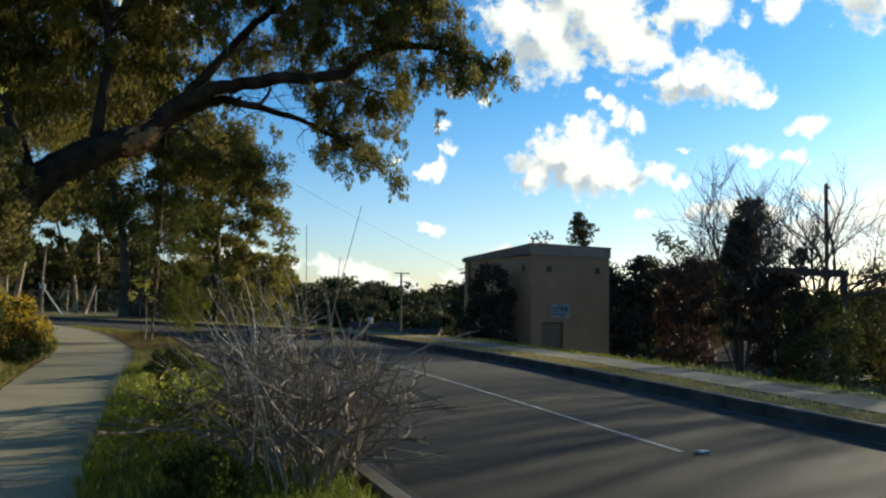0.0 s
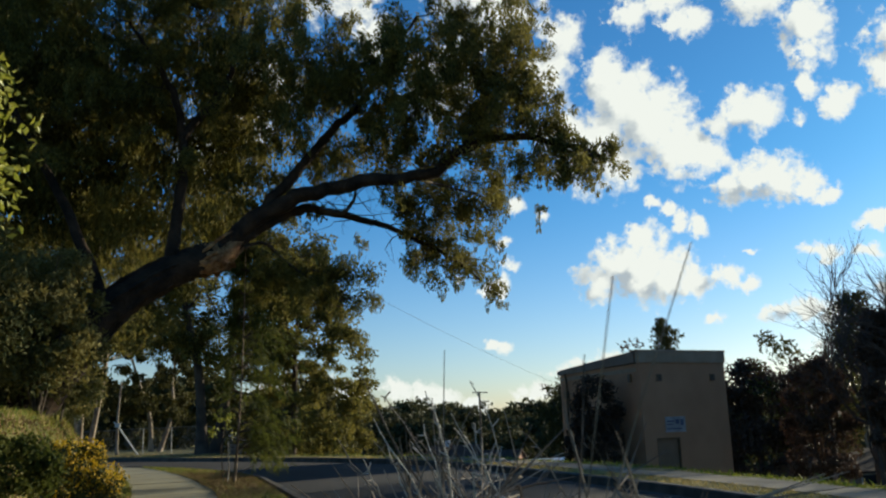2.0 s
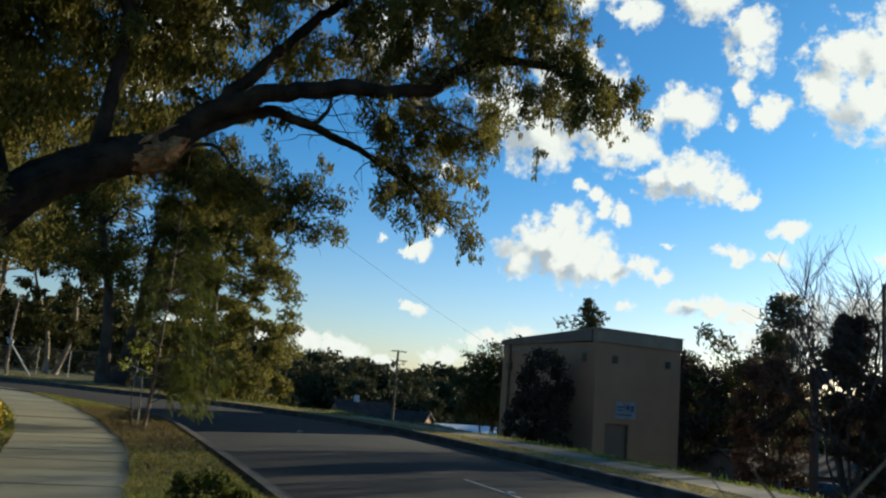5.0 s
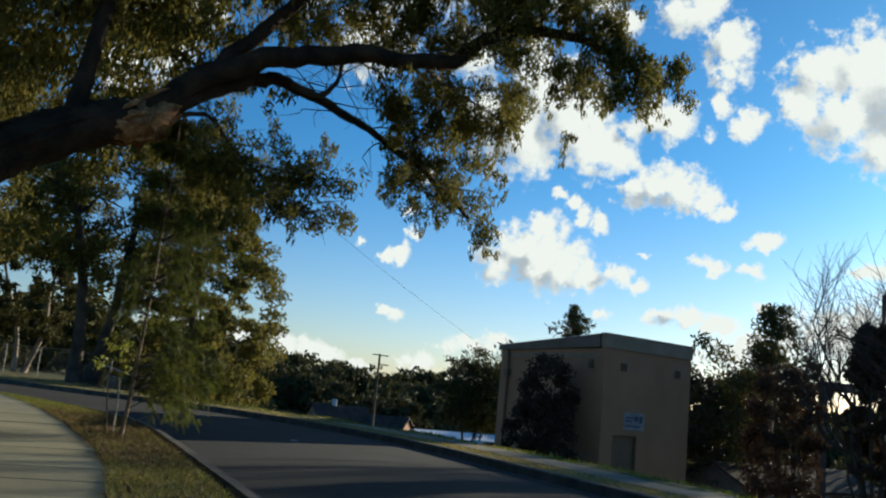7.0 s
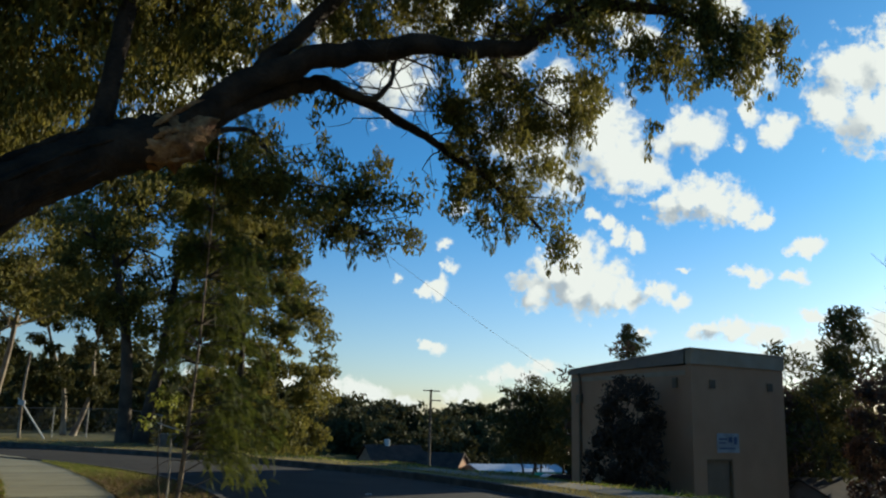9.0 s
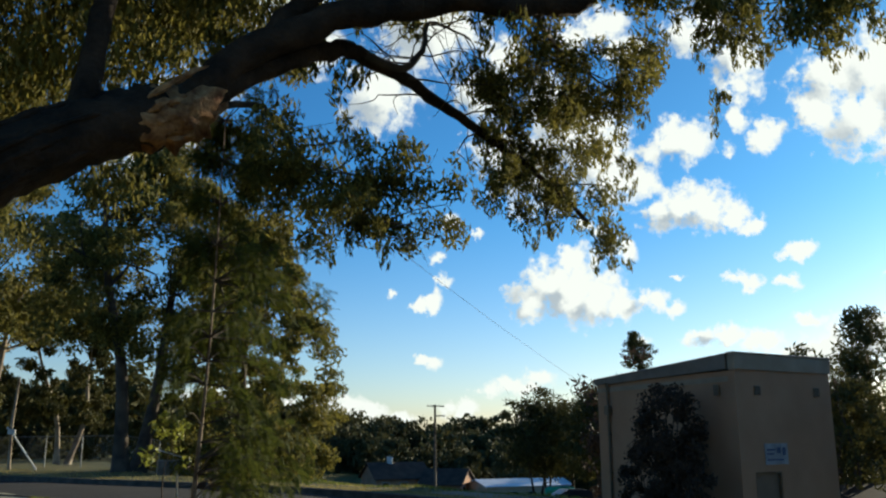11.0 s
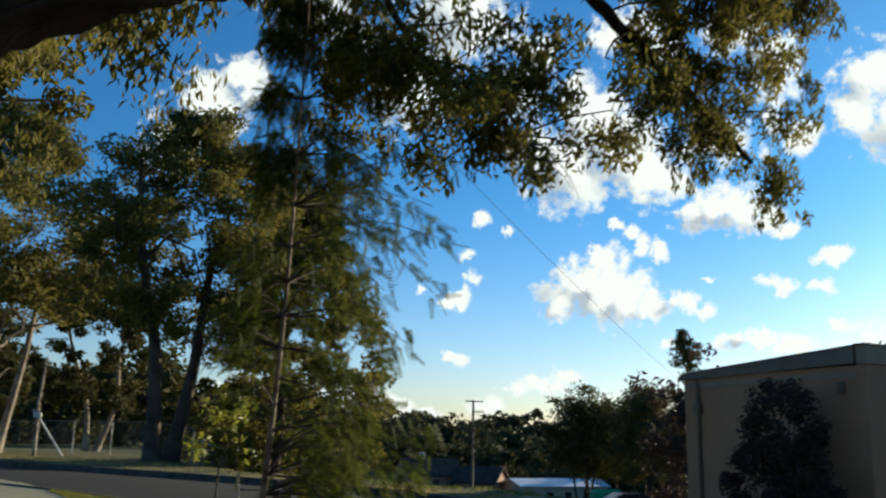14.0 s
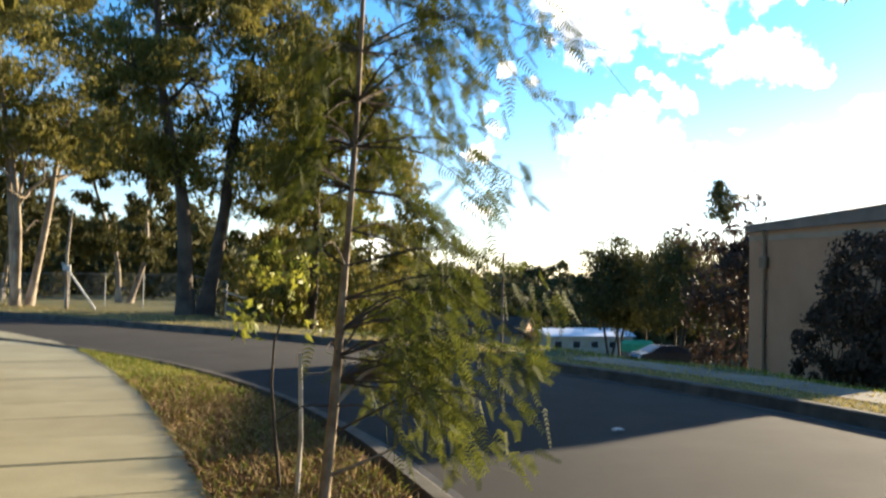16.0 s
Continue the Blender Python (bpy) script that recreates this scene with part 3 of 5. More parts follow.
# ---------------------------------------------------------------- the building
BX0, BX1, BY0, BY1, BZ0 = 18.1, 22.82, 34.8, 42.7, -1.5
def build_block():
    t = thing("utility_building", "plain tan rendered utility building with a parapet and brown door", "building", (20.4, 38.9, -1.3))
    top0, top1 = 4.12, 3.95
    # walls, the front one with a real doorway
    dx0, dx1, dz0, dz1 = 18.72, 19.98, -1.18, 0.87
    for a, c in (((BX0, BY0, BZ0), (dx0, BY0 + 0.25, top0)), ((dx1, BY0, BZ0), (BX1, BY0 + 0.25, top0)), ((dx0, BY0, dz1), (dx1, BY0 + 0.25, top0)), ((dx0, BY0, BZ0), (dx1, BY0 + 0.25, dz0))):
        part("wall", Build().box(a, c), M["render"], t)
    part("wall", Build().box((BX0, BY0 + 0.25, BZ0), (BX0 + 0.25, BY1, top1)), M["render"], t)
    part("wall", Build().box((BX1 - 0.25, BY0 + 0.25, BZ0), (BX1, BY1, top1)), M["render"], t)
    part("wall", Build().box((BX0 + 0.25, BY1 - 0.25, BZ0), (BX1 - 0.25, BY1, top1)), M["render"], t)
    # parapet with a capping and a shadow line under it
    part("parapet", Build().box((BX0 - 0.04, BY0 - 0.06, 3.98), (BX1 + 0.06, BY0 + 0.26, 4.46), 0.02), M["fascia"], t, "greyish painted parapet band")
    part("capping", Build().box((BX0 - 0.07, BY0 - 0.09, 4.465), (BX1 + 0.09, BY0 + 0.29, 4.52), 0.015), M["fascia"], t)
    # roof sheets, ribbed, sloping to the back
    r = Build()
    ribs = np.linspace(BX0 - 0.12, BX1 + 0.12, 57)
    for i, x in enumerate(ribs):
        z = 0.035 if i % 2 else 0.0
        r.v.append(np.array([(x, BY0 + 0.3, 4.47 + z), (x, BY1 + 0.18, 4.12 + z)]))
        r.n += 2
    r.f = [(2 * i, 2 * i + 2, 2 * i + 3, 2 * i + 1) for i in range(56)]
    part("roof", r, M["roof_sheet"], t, "brown ribbed metal roof sheets")
    # barge board down the side under the roof edge
    for x0, x1 in ((BX0 - 0.09, BX0 - 0.004), (BX1 + 0.004, BX1 + 0.09)):
        e = Build()
        v = []
        for y, z, deep in ((BY0 + 0.3, 4.46, 0.46), (BY1 + 0.16, 4.10, 0.2)):
            v += [(x0, y, z - deep), (x1, y, z - deep), (x1, y, z), (x0, y, z)]
        e.add(v, [(0, 1, 2, 3), (7, 6, 5, 4), (0, 4, 5, 1), (1, 5, 6, 2), (2, 6, 7, 3), (3, 7, 4, 0)])
        part("barge_board", e, M["roof_sheet"], t)
    # door in its recess
    part("door_frame", Build().box((dx0, BY0 + 0.02, dz0), (dx0 + 0.06, BY0 + 0.2, dz1)).box((dx1 - 0.06, BY0 + 0.02, dz0), (dx1, BY0 + 0.2, dz1)).box((dx0 + 0.06, BY0 + 0.02, dz1 - 0.06), (dx1 - 0.06, BY0 + 0.2, dz1)), M["pipe"], t)
    door = part("door", Build().box((dx0 + 0.065, BY0 + 0.12, dz0 + 0.01), (dx1 - 0.065, BY0 + 0.165, dz1 - 0.065), 0.006), M["door_paint"], t, "closed brown steel door")
    part("door_handle", Build().tube([(dx0 + 0.16, BY0 + 0.12, -0.15), (dx0 + 0.16, BY0 + 0.07, -0.15), (dx0 + 0.28, BY0 + 0.065, -0.15)], 0.012, 6), M["grey"], door)
    for z in (-0.9, -0.1, 0.6):
        part("hinge", Build().tube([(dx1 - 0.07, BY0 + 0.11, z - 0.06), (dx1 - 0.07, BY0 + 0.11, z + 0.06)], 0.014, 6), M["grey"], door)
    # sign plate over the door, with unreadable print
    sign = part("sign_plate", Build().box((19.22, BY0 - 0.03, 1.08), (20.32, BY0 - 0.004, 1.72), 0.01), M["sign_face"], t, "faded white sign plate with small dark print")
    for x0, x1, z0, z1 in ((19.78, 19.96, 1.42, 1.6), (20.04, 20.2, 1.36, 1.6), (19.3, 19.7, 1.5, 1.56), (19.3, 19.64, 1.38, 1.43), (19.3, 20.1, 1.2, 1.25)):
        part("print_bar", Build().box((x0, BY0 - 0.035, z0), (x1, BY0 - 0.031, z1)), M["sign_blue"], sign)
    # vents high on the front
    for x in (19.08, 22.05):
        v = part("vent", Build().box((x - 0.15, BY0 - 0.05, 3.2), (x + 0.15, BY0 - 0.003, 3.5), 0.02), M["pipe"], t, "small dark louvred wall vent")
        for k in range(4):
            z = 3.23 + k * 0.065
            part("slat", Build().box((x - 0.12, BY0 - 0.065, z), (x + 0.12, BY0 - 0.052, z + 0.03)), M["dark"], v)
    # downpipe, with its rain head and brackets
    py = 41.9
    pipe = part("downpipe", Build().tube([(BX0 - 0.16, py, 3.95), (BX0 - 0.08, py, 3.7), (BX0 - 0.08, py, 2.9), (BX0 - 0.08, py, -1.4)], 0.055, 8), M["pipe"], t, "brown painted downpipe")
    part("rain_head", Build().box((BX0 - 0.2, py - 0.16, 2.75), (BX0 - 0.003, py + 0.16, 3.1), 0.03), M["pipe"], pipe)
    for z in (2.0, 0.6, -0.7):
        part("bracket", Build().box((BX0 - 0.14, py - 0.085, z), (BX0 - 0.002, py + 0.085, z + 0.04)), M["pipe"], pipe)
    # wall bracket near the front corner, pale corner strip and plinth
    part("wall_box", Build().box((BX0 - 0.1, 35.5, 3.2), (BX0 - 0.003, 35.75, 3.55), 0.02), M["pipe"], t)
    part("frieze", Build().box((BX0 - 0.025, BY0 + 0.3, 3.62), (BX0 - 0.003, BY1, 3.78)), M["fascia"], t)
    part("plinth", Build().box((BX0 - 0.03, BY0 - 0.03, BZ0), (dx0, BY0 - 0.003, -0.95)).box((dx1, BY0 - 0.03, BZ0), (BX1 + 0.03, BY0 - 0.003, -0.95)).box((BX0 - 0.03, BY0 - 0.003, BZ0), (BX0 - 0.003, BY1, -0.95)), M["render"], t)
    # the front stands askew to the sides
    for ob in t.children_recursive:
        for v in ob.data.vertices:
            v.co.y += 0.19 * (v.co.x - BX0)


build_block()


# ---------------------------------------------------------------- trees
def wobble(r, pts, amount):
    p = np.array(pts, float)
    p[1:-1] += r.normal(size=(len(p) - 2, 3)) * amount
    return p


def hang(r, b, at, n, radius, leaf, squash=(1, 1, 1.1), droop=0.75):
    leaves(b, at + ball(r, n, radius, squash), leaf[0], leaf[1], droop, r)


def grow(r, wood, start, way, length, radius, depth, ends, sides=5, spread=0.7, lift=0.15, kids=(2, 4), wig=0.16):
    """A branch with side branches; adds tubes to wood and tip places to ends."""
    n = 5
    pts, d, p = [start], way / np.linalg.norm(way), np.array(start, float)
    for k in range(n):
        d = d + r.normal(size=3) * wig + np.array([0, 0, lift * 0.3])
        d /= np.linalg.norm(d)
        p = p + d * length / n
        pts.append(p.copy())
    wood.tube(pts, np.linspace(radius, radius * 0.45, n + 1), sides, cap=False)
    if depth == 0:
        ends.append(pts[-1])
        ends.append(pts[-3])
        return
    for k in range(r.integers(*kids)):
        i = r.integers(2, n + 1)
        side = r.normal(size=3)
        side -= d * (side @ d)
        side /= np.linalg.norm(side) + 1e-9
        w = d * (1 - spread * 0.5) + side * spread + np.array([0, 0, lift])
        grow(r, wood, pts[i], w, length * r.uniform(0.55, 0.8), radius * 0.5, depth - 1, ends, max(3, sides - 1), spread, lift, kids, wig)
    ends.append(pts[-1])


def gum(label, base, height, spread, seed, leaf=(0.3, 0.12), clumps=90, per=60, stems=1, lean=(0, 0), bark="bark_pale", leafmat="gum_far", low=0.35, offset=(0, 0), radius=None, group="", clump_r=None, top_bias=1.0, name="gum_tree"):
    """A eucalypt: one or more pale stems that fork, and a broken crown of clumps of hanging leaves."""
    r = np.random.default_rng(seed)
    base = np.array([base[0], base[1], gz(base[0], base[1]) - 0.1])
    t = thing(name, label, "tree", tuple(base), group)
    ends = []
    rad = radius or height * 0.022
    for s in range(stems):
        wood = Build()
        a = s * 2 * math.pi / max(stems, 1) + r.uniform(0, 1)
        out = (0.22 if stems > 1 else 0.0) * height
        topp = base + np.array([lean[0] + offset[0] * 0.4 + math.cos(a) * out, lean[1] + offset[1] * 0.4 + math.sin(a) * out, height * r.uniform(0.72, 0.85)])
        line = smooth_line([base + np.array([math.cos(a), math.sin(a), 0]) * rad * (1.2 if stems > 1 else 0), base * 0.65 + topp * 0.35 + r.normal(size=3) * 0.02 * height, base * 0.3 + topp * 0.7 + r.normal(size=3) * 0.025 * height, topp], 12)
        rr = rad / math.sqrt(stems) * np.linspace(1, 0.25, 12)
        rr[0] *= 1.35
        wood.tube(line, rr, 8)
        part("trunk", wood, M[bark], t, smooth=True)
        for k in range(7 if stems == 1 else 4):
            limbs = Build()
            i = r.integers(4, 12)
            ang = r.uniform(0, 2 * math.pi)
            w = np.array([math.cos(ang) + offset[0] / spread * 0.5, math.sin(ang) + offset[1] / spread * 0.5, r.uniform(0.3, 0.9)])
            grow(r, limbs, line[i], w, spread * r.uniform(0.45, 0.75), rr[i] * 0.6, 1, ends, 5)
            part("limb", limbs, M[bark], t, smooth=True)
    crown = Build()
    ends = np.array(ends)
    cr = clump_r or spread * 0.18
    lo, hi = base[2] + low * height, base[2] + height
    for k in range(clumps):
        if k < len(ends) * 0.8:
            c = ends[k % len(ends)] + r.normal(size=3) * cr * 0.5
        else:
            u = r.uniform(0, 1) ** top_bias
            z = lo + (hi - lo) * u
            wide = spread * (0.55 + 0.45 * math.sin(math.pi * min(1, u * 0.85 + 0.18))) * (1 - 0.55 * max(0, u - 0.6) / 0.4)
            a, q = r.uniform(0, 2 * math.pi), math.sqrt(r.uniform(0.1, 1))
            c = np.array([base[0] + lean[0] * u + offset[0] + math.cos(a) * wide * q, base[1] + lean[1] * u + offset[1] + math.sin(a) * wide * q, z])
        if c[2] < lo:
            c[2] = lo + r.uniform(0, 0.15) * height
        fine = leafmat == "gum"
        hang(r, crown, c, int((1.75 if fine else 1.1) * per * r.uniform(0.6, 1.4)), cr * r.uniform(0.6, 1.2), (leaf[0] * (0.95 if fine else 1.25), leaf[1] * (1.25 if fine else 1.65)), (1, 1, 0.7), 0.4)
    part("crown", crown, M[leafmat], t)
    return t


def shrub(label, base, height, radius, seed, leafmat, leaf=(0.09, 0.035), clumps=60, per=70, name="shrub", bottom=0.05, category="shrub", stems=9, droop=0.2, bark="bark_dark", flower=None):
    r = np.random.default_rng(seed)
    z0 = gz(*base) - 0.03
    t = thing(name, label, category, (base[0], base[1], z0))
    crown = Build()
    for k in range(stems):
        a = r.uniform(0, 2 * math.pi)
        q = radius * r.uniform(0.3, 0.85)
        e = np.array([base[0] + math.cos(a) * q, base[1] + math.sin(a) * q, z0 + height * r.uniform(0.55, 0.95)])
        s = np.array([base[0] + math.cos(a) * 0.08, base[1] + math.sin(a) * 0.08, z0])
        mid = (s + e) / 2 + np.array([0, 0, height * 0.12]) + r.normal(size=3) * 0.06 * height
        part("stem", Build().tube(smooth_line([s, mid, e], 6), np.linspace(0.018, 0.005, 6) * height * 0.45, 5), M[bark], t)
    fl = Build()
    for k in range(clumps):
        a, u = r.uniform(0, 2 * math.pi), r.uniform(bottom, 1)
        wide = radius * math.sqrt(max(0.05, 1 - ((u - 0.42) / 0.62) ** 2)) * r.uniform(0.55, 1.0)
        c = np.array([base[0] + math.cos(a) * wide, base[1] + math.sin(a) * wide, z0 + height * u])
        hang(r, crown, c, int(1.3 * per * r.uniform(0.6, 1.4)), radius * r.uniform(0.2, 0.36), (leaf[0] * 1.15, leaf[1] * 1.3), (1, 1, 0.9), droop)
        if flower and u > 0.35:
            hang(r, fl, c + np.array([0.0, 0, 0.04]), int(per * 1.5), radius * 0.36, (leaf[0] * 0.6, leaf[1] * 1.1), (1, 1, 0.9), 0.1)
    part("foliage", crown, M[leafmat], t)
    if flower:
        part("blossom", fl, M[flower], t, "dense yellow blossom")
    return t


# the great gum whose limbs reach over the road
def great_gum():
    r = np.random.default_rng(21)
    base = np.array([-3.6, 23.2, gz(-3.6, 23.2) - 0.1])
    t = thing("gum_tree", "huge leaning eucalypt with stripped bark, limbs over the road", "tree", tuple(base))
    ends, tips = [], []
    main = smooth_line([base, (-3.1, 23.5, 2.8), (-1.9, 23.9, 4.55), (-0.6, 24.0, 5.5), (0.45, 24.1, 5.95)], 16)
    rr = np.linspace(0.52, 0.33, 16)
    rr[0] *= 1.3
    rr[13:16] *= (1.05, 1.12, 1.1)
    main = smooth_line(main, 46)
    rr = np.interp(np.linspace(0, 1, 46), np.linspace(0, 1, 16), rr)
    part("trunk", Build().tube(main, rr, 22, True, 0.055, r), M["bark"], t, "leaning trunk with ragged brown bark", smooth=True)
    # ridges of loose bark along the trunk
    for k in range(34):
        a, i0 = r.uniform(0, 2 * math.pi), r.integers(4, 30)
        i1 = min(45, i0 + r.integers(6, 14))
        o = np.array([-0.65 * math.cos(a), math.sin(a), 0.75 * math.cos(a)])
        ridge = [main[i] + o * rr[i] * r.uniform(0.96, 1.03) for i in range(i0, i1)]
        part("bark_strip", Build().tube(ridge, np.interp(np.linspace(0, 1, len(ridge)), [0, 0.3, 0.8, 1], [0.01, 0.05, 0.045, 0.012]) * r.uniform(0.6, 1.3), 6, True, 0.25, r), M["bark"], t, smooth=True)
    part("burl", Build().tube(smooth_line([(-0.1, 24.06, 5.68), (0.4, 24.02, 5.84), (0.8, 24.06, 6.1), (1.15, 24.15, 6.5)], 22), np.interp(np.linspace(0, 1, 22), [0, 0.2, 0.45, 0.7, 1], [0.22, 0.335, 0.365, 0.28, 0.15]), 20, True, 0.11, r), M["bark_burl"], t, "orange-brown stripped bark collar", smooth=True)
    for k in range(14):
        a = r.uniform(0, 2 * math.pi)
        s = r.uniform(0.0, 0.75)
        c = np.array([0.1 + s, 24.04, 5.72 + s * 0.6])
        o = np.array([-0.35 * math.cos(a), math.sin(a), 0.9 * math.cos(a)]) * 0.385
        d = np.array([0.75, 0.0, 0.45]) * r.uniform(0.25, 0.5)
        part("bark_strip", Build().tube(smooth_line([c + o * 0.9, c + o * 1.06 + d * 0.5, c + o * r.uniform(1.0, 1.25) + d], 7), np.array([0.015, 0.03, 0.035, 0.04, 0.03, 0.02, 0.006]), 5, True, 0.25, r), M["bark_burl"], t)
    limbs = [
        # the long upper limb over the road
        ([(0.6, 24.1, 6.1), (1.5, 24.0, 6.95), (2.7, 23.7, 7.55), (4.2, 23.4, 7.9), (6.0, 23.5, 8.25), (6.8, 23.4, 8.9), (8.0, 23.0, 9.2), (9.4, 22.7, 9.0), (10.3, 22.4, 8.6)], 0.24, "bark"),
        # the lower limb, which dips into the hanging curtain
        ([(0.75, 24.1, 6.1), (1.7, 24.15, 6.8), (2.6, 24.3, 7.3), (3.1, 24.5, 7.36), (4.2, 25.3, 7.4), (5.3, 26.3, 7.4), (6.6, 26.9, 7.1), (7.8, 27.3, 6.6), (8.6, 27.5, 6.1)], 0.16, "bark"),
        ([(-0.55, 24.0, 5.7), (-0.40, 24.0, 7.0), (-0.32, 24.0, 8.5), (-0.5, 24.0, 9.8), (-1.06, 24.0, 10.9), (-1.7, 24.2, 12.0)], 0.17, "bark"),
        ([(1.5, 24.05, 6.95), (2.3, 24.0, 8.0), (3.5, 24.0, 9.5), (4.2, 24.0, 10.2), (4.75, 24.0, 11.2), (5.8, 24.0, 12.9)], 0.16, "bark"),
        ([(-0.35, 24.0, 8.9), (0.48, 24.0, 10.1), (0.85, 24.0, 10.9), (1.1, 24.1, 12.4)], 0.12, "bark"),
        ([(-1.9, 23.9, 4.6), (-2.9, 23.6, 7.0), (-4.2, 23.4, 9.5), (-5.0, 23.4, 12.5)], 0.15, "bark"),
        ([(2.9, 24.4, 7.4), (3.7, 24.6, 7.3), (4.1, 24.7, 7.7), (4.3, 24.9, 8.3), (5.2, 25.4, 8.4)], 0.075, "bark_dark"),
        ([(0.9, 24.1, 6.1), (1.7, 24.8, 6.5), (2.3, 25.4, 6.2), (2.8, 25.7, 5.9), (3.5, 25.5, 5.4), (3.7, 25.4, 4.95)], 0.055, "bark_dark"),
        ([(5.4, 23.5, 8.1), (6.2, 24.6, 8.3), (7.4, 25.8, 8.5), (8.6, 26.4, 8.4)], 0.06, "bark_dark"),
        ([(6.8, 23.4, 8.9), (7.4, 23.3, 9.9), (8.2, 23.2, 11.2)], 0.07, "bark_dark"),
    ]
    for pts, rad, bark in limbs:
        line = smooth_line(pts, 5 * len(pts))
        line[1:-1] += r.normal(size=(len(line) - 2, 3)) * rad * 0.12
        part("limb", Build().tube(line, np.linspace(rad, rad * 0.22, len(line)), 11, True, 0.06, r), M[bark], t, smooth=True)
        # side branches, thicker towards the tip
        wood = Build()
        first = int(len(line) * (0.45 if rad > 0.1 else 0.2))
        for k in range(first, len(line), 2 if rad > 0.1 else 1):
            side = r.normal(size=3) * np.array([1, 1, 0.55])
            side /= np.linalg.norm(side)
            grow(r, wood, line[k], side + np.array([0.15, 0, 0.05]), r.uniform(0.6, 1.25), max(0.014, rad * 0.13), 1, ends, 4, 0.8, 0.0, (2, 4))
        tagged(part("branchlet", wood, M["bark_dark"], t, smooth=True), kind="stuff")
    crown = Build()

    def bough(cx, cy, cz, size, dense=1.0):
        """A lobe of foliage: tight bunches of hanging leaves with gaps between them."""
        n = max(4, int(dense * 15 * size ** 2.0))
        for q in range(n):
            c = np.array([cx, cy, cz]) + np.clip(r.normal(size=3) * 0.5, -1.1, 1.1) * size * np.array([1.0, 0.85, 0.9])
            rad = min(size * 0.55, r.uniform(0.13, 0.31))
            hang(r, crown, c, int(1250 * rad ** 2 * r.uniform(0.7, 1.3)) + 8, rad, (0.145, 0.040), (1, 1, 1.15), 0.55)
            # a hanging spray below some bunches
            if q % 4 == 0:
                for k in range(3):
                    c = c + np.array([r.normal() * 0.07, r.normal() * 0.07, -0.17])
                    hang(r, crown, c, 14, 0.12 - 0.02 * k, (0.145, 0.036), (1, 1, 1.3), 0.75)

    UPPER = ((3.8, 24.2, 11.4, 1.3), (6.1, 24.0, 12.1, 1.7), (8.0, 23.5, 12.2, 1.5), (6.7, 24.0, 10.3, 1.25), (8.1, 23.0, 10.3, 1.4), (9.0, 22.8, 9.4, 0.8), (9.8, 22.4, 8.5, 0.6), (9.1, 22.6, 8.7, 0.6), (7.3, 23.6, 9.4, 0.7), (5.6, 24.2, 9.2, 0.8), (2.8, 25.0, 11.0, 1.5), (1.2, 25.5, 11.2, 1.5), (4.8, 24.5, 10.0, 0.8), (3.4, 23.2, 10.2, 0.8), (4.6, 22.9, 11.2, 1.0), (5.4, 22.8, 9.9, 0.8), (2.3, 23.2, 9.3, 0.7), (10.4, 22.3, 8.8, 0.5), (7.0, 22.6, 11.2, 1.2), (3.0, 25.2, 9.1, 0.85), (4.2, 25.4, 9.1, 0.75), (2.2, 25.6, 8.4, 0.55), (4.5, 23.5, 9.3, 0.65))
    OUTER = ((4.8, 23.6, 7.75, 0.4), (8.6, 23.4, 8.6, 0.65), (9.8, 24.0, 8.5, 0.5), (9.4, 24.4, 7.65, 0.16), (10.2, 22.6, 8.6, 0.6), (5.2, 23.8, 8.6, 0.4), (3.4, 23.9, 8.3, 0.35))
    CURTAIN = ((6.0, 26.2, 8.1, 0.65), (7.6, 26.8, 8.4, 0.85), (8.7, 26.6, 8.2, 0.6), (6.5, 27.0, 7.2, 0.72), (7.6, 27.2, 7.2, 0.85), (8.4, 27.0, 7.6, 0.55), (6.8, 27.6, 6.3, 0.42), (7.8, 27.6, 6.3, 0.42), (8.9, 27.6, 6.2, 0.45), (9.15, 27.6, 5.45, 0.36), (8.9, 26.4, 6.9, 0.2), (8.9, 26.0, 8.7, 0.42))
    INNER = ((2.9, 26.0, 7.2, 0.5), (3.4, 26.0, 6.4, 0.45), (2.6, 26.0, 6.3, 0.65), (1.7, 26.5, 6.5, 0.65), (3.7, 25.4, 4.95, 0.24), (3.2, 25.6, 5.5, 0.45), (4.9, 27.5, 7.2, 0.2), (2.2, 26.5, 5.8, 0.75), (3.0, 26.0, 5.2, 0.38), (1.1, 26.0, 6.9, 0.5))
    for lobe in UPPER:
        bough(*lobe, 2.4)
    for x, y, z, size in OUTER + CURTAIN:
        bough(x, y, z, size * 1.12, 1.8)
    for x, y, z, size in INNER:
        bough(x, y, z, size * 1.12, 0.9)
    # thin sprays along the side branches, thinned where the sky shows under the limbs
    for e in np.array(ends):
        if e[2] < 5.0 or (0.4 < e[0] < 5.6 and 6.2 < e[2] < 9.0) or e[0] > 9.6 or (e[2] < 7 and e[0] > 8.6):
            continue
        if r.uniform() < 0.3:
            continue
        hang(r, crown, e + np.array([0, 0, -0.12]), int(r.uniform(60, 120)), r.uniform(0.2, 0.34), (0.135, 0.042), (1, 1, 1.1), 0.5)
    # high crown over the trunk
    for k in range(135):
        x = r.uniform(-8.0, 2.6)
        m = np.array([x, r.uniform(21.4, 28.0), r.uniform(8.6, 14.5)])
        bough(*m, r.uniform(0.7, 1.2), 0.8)
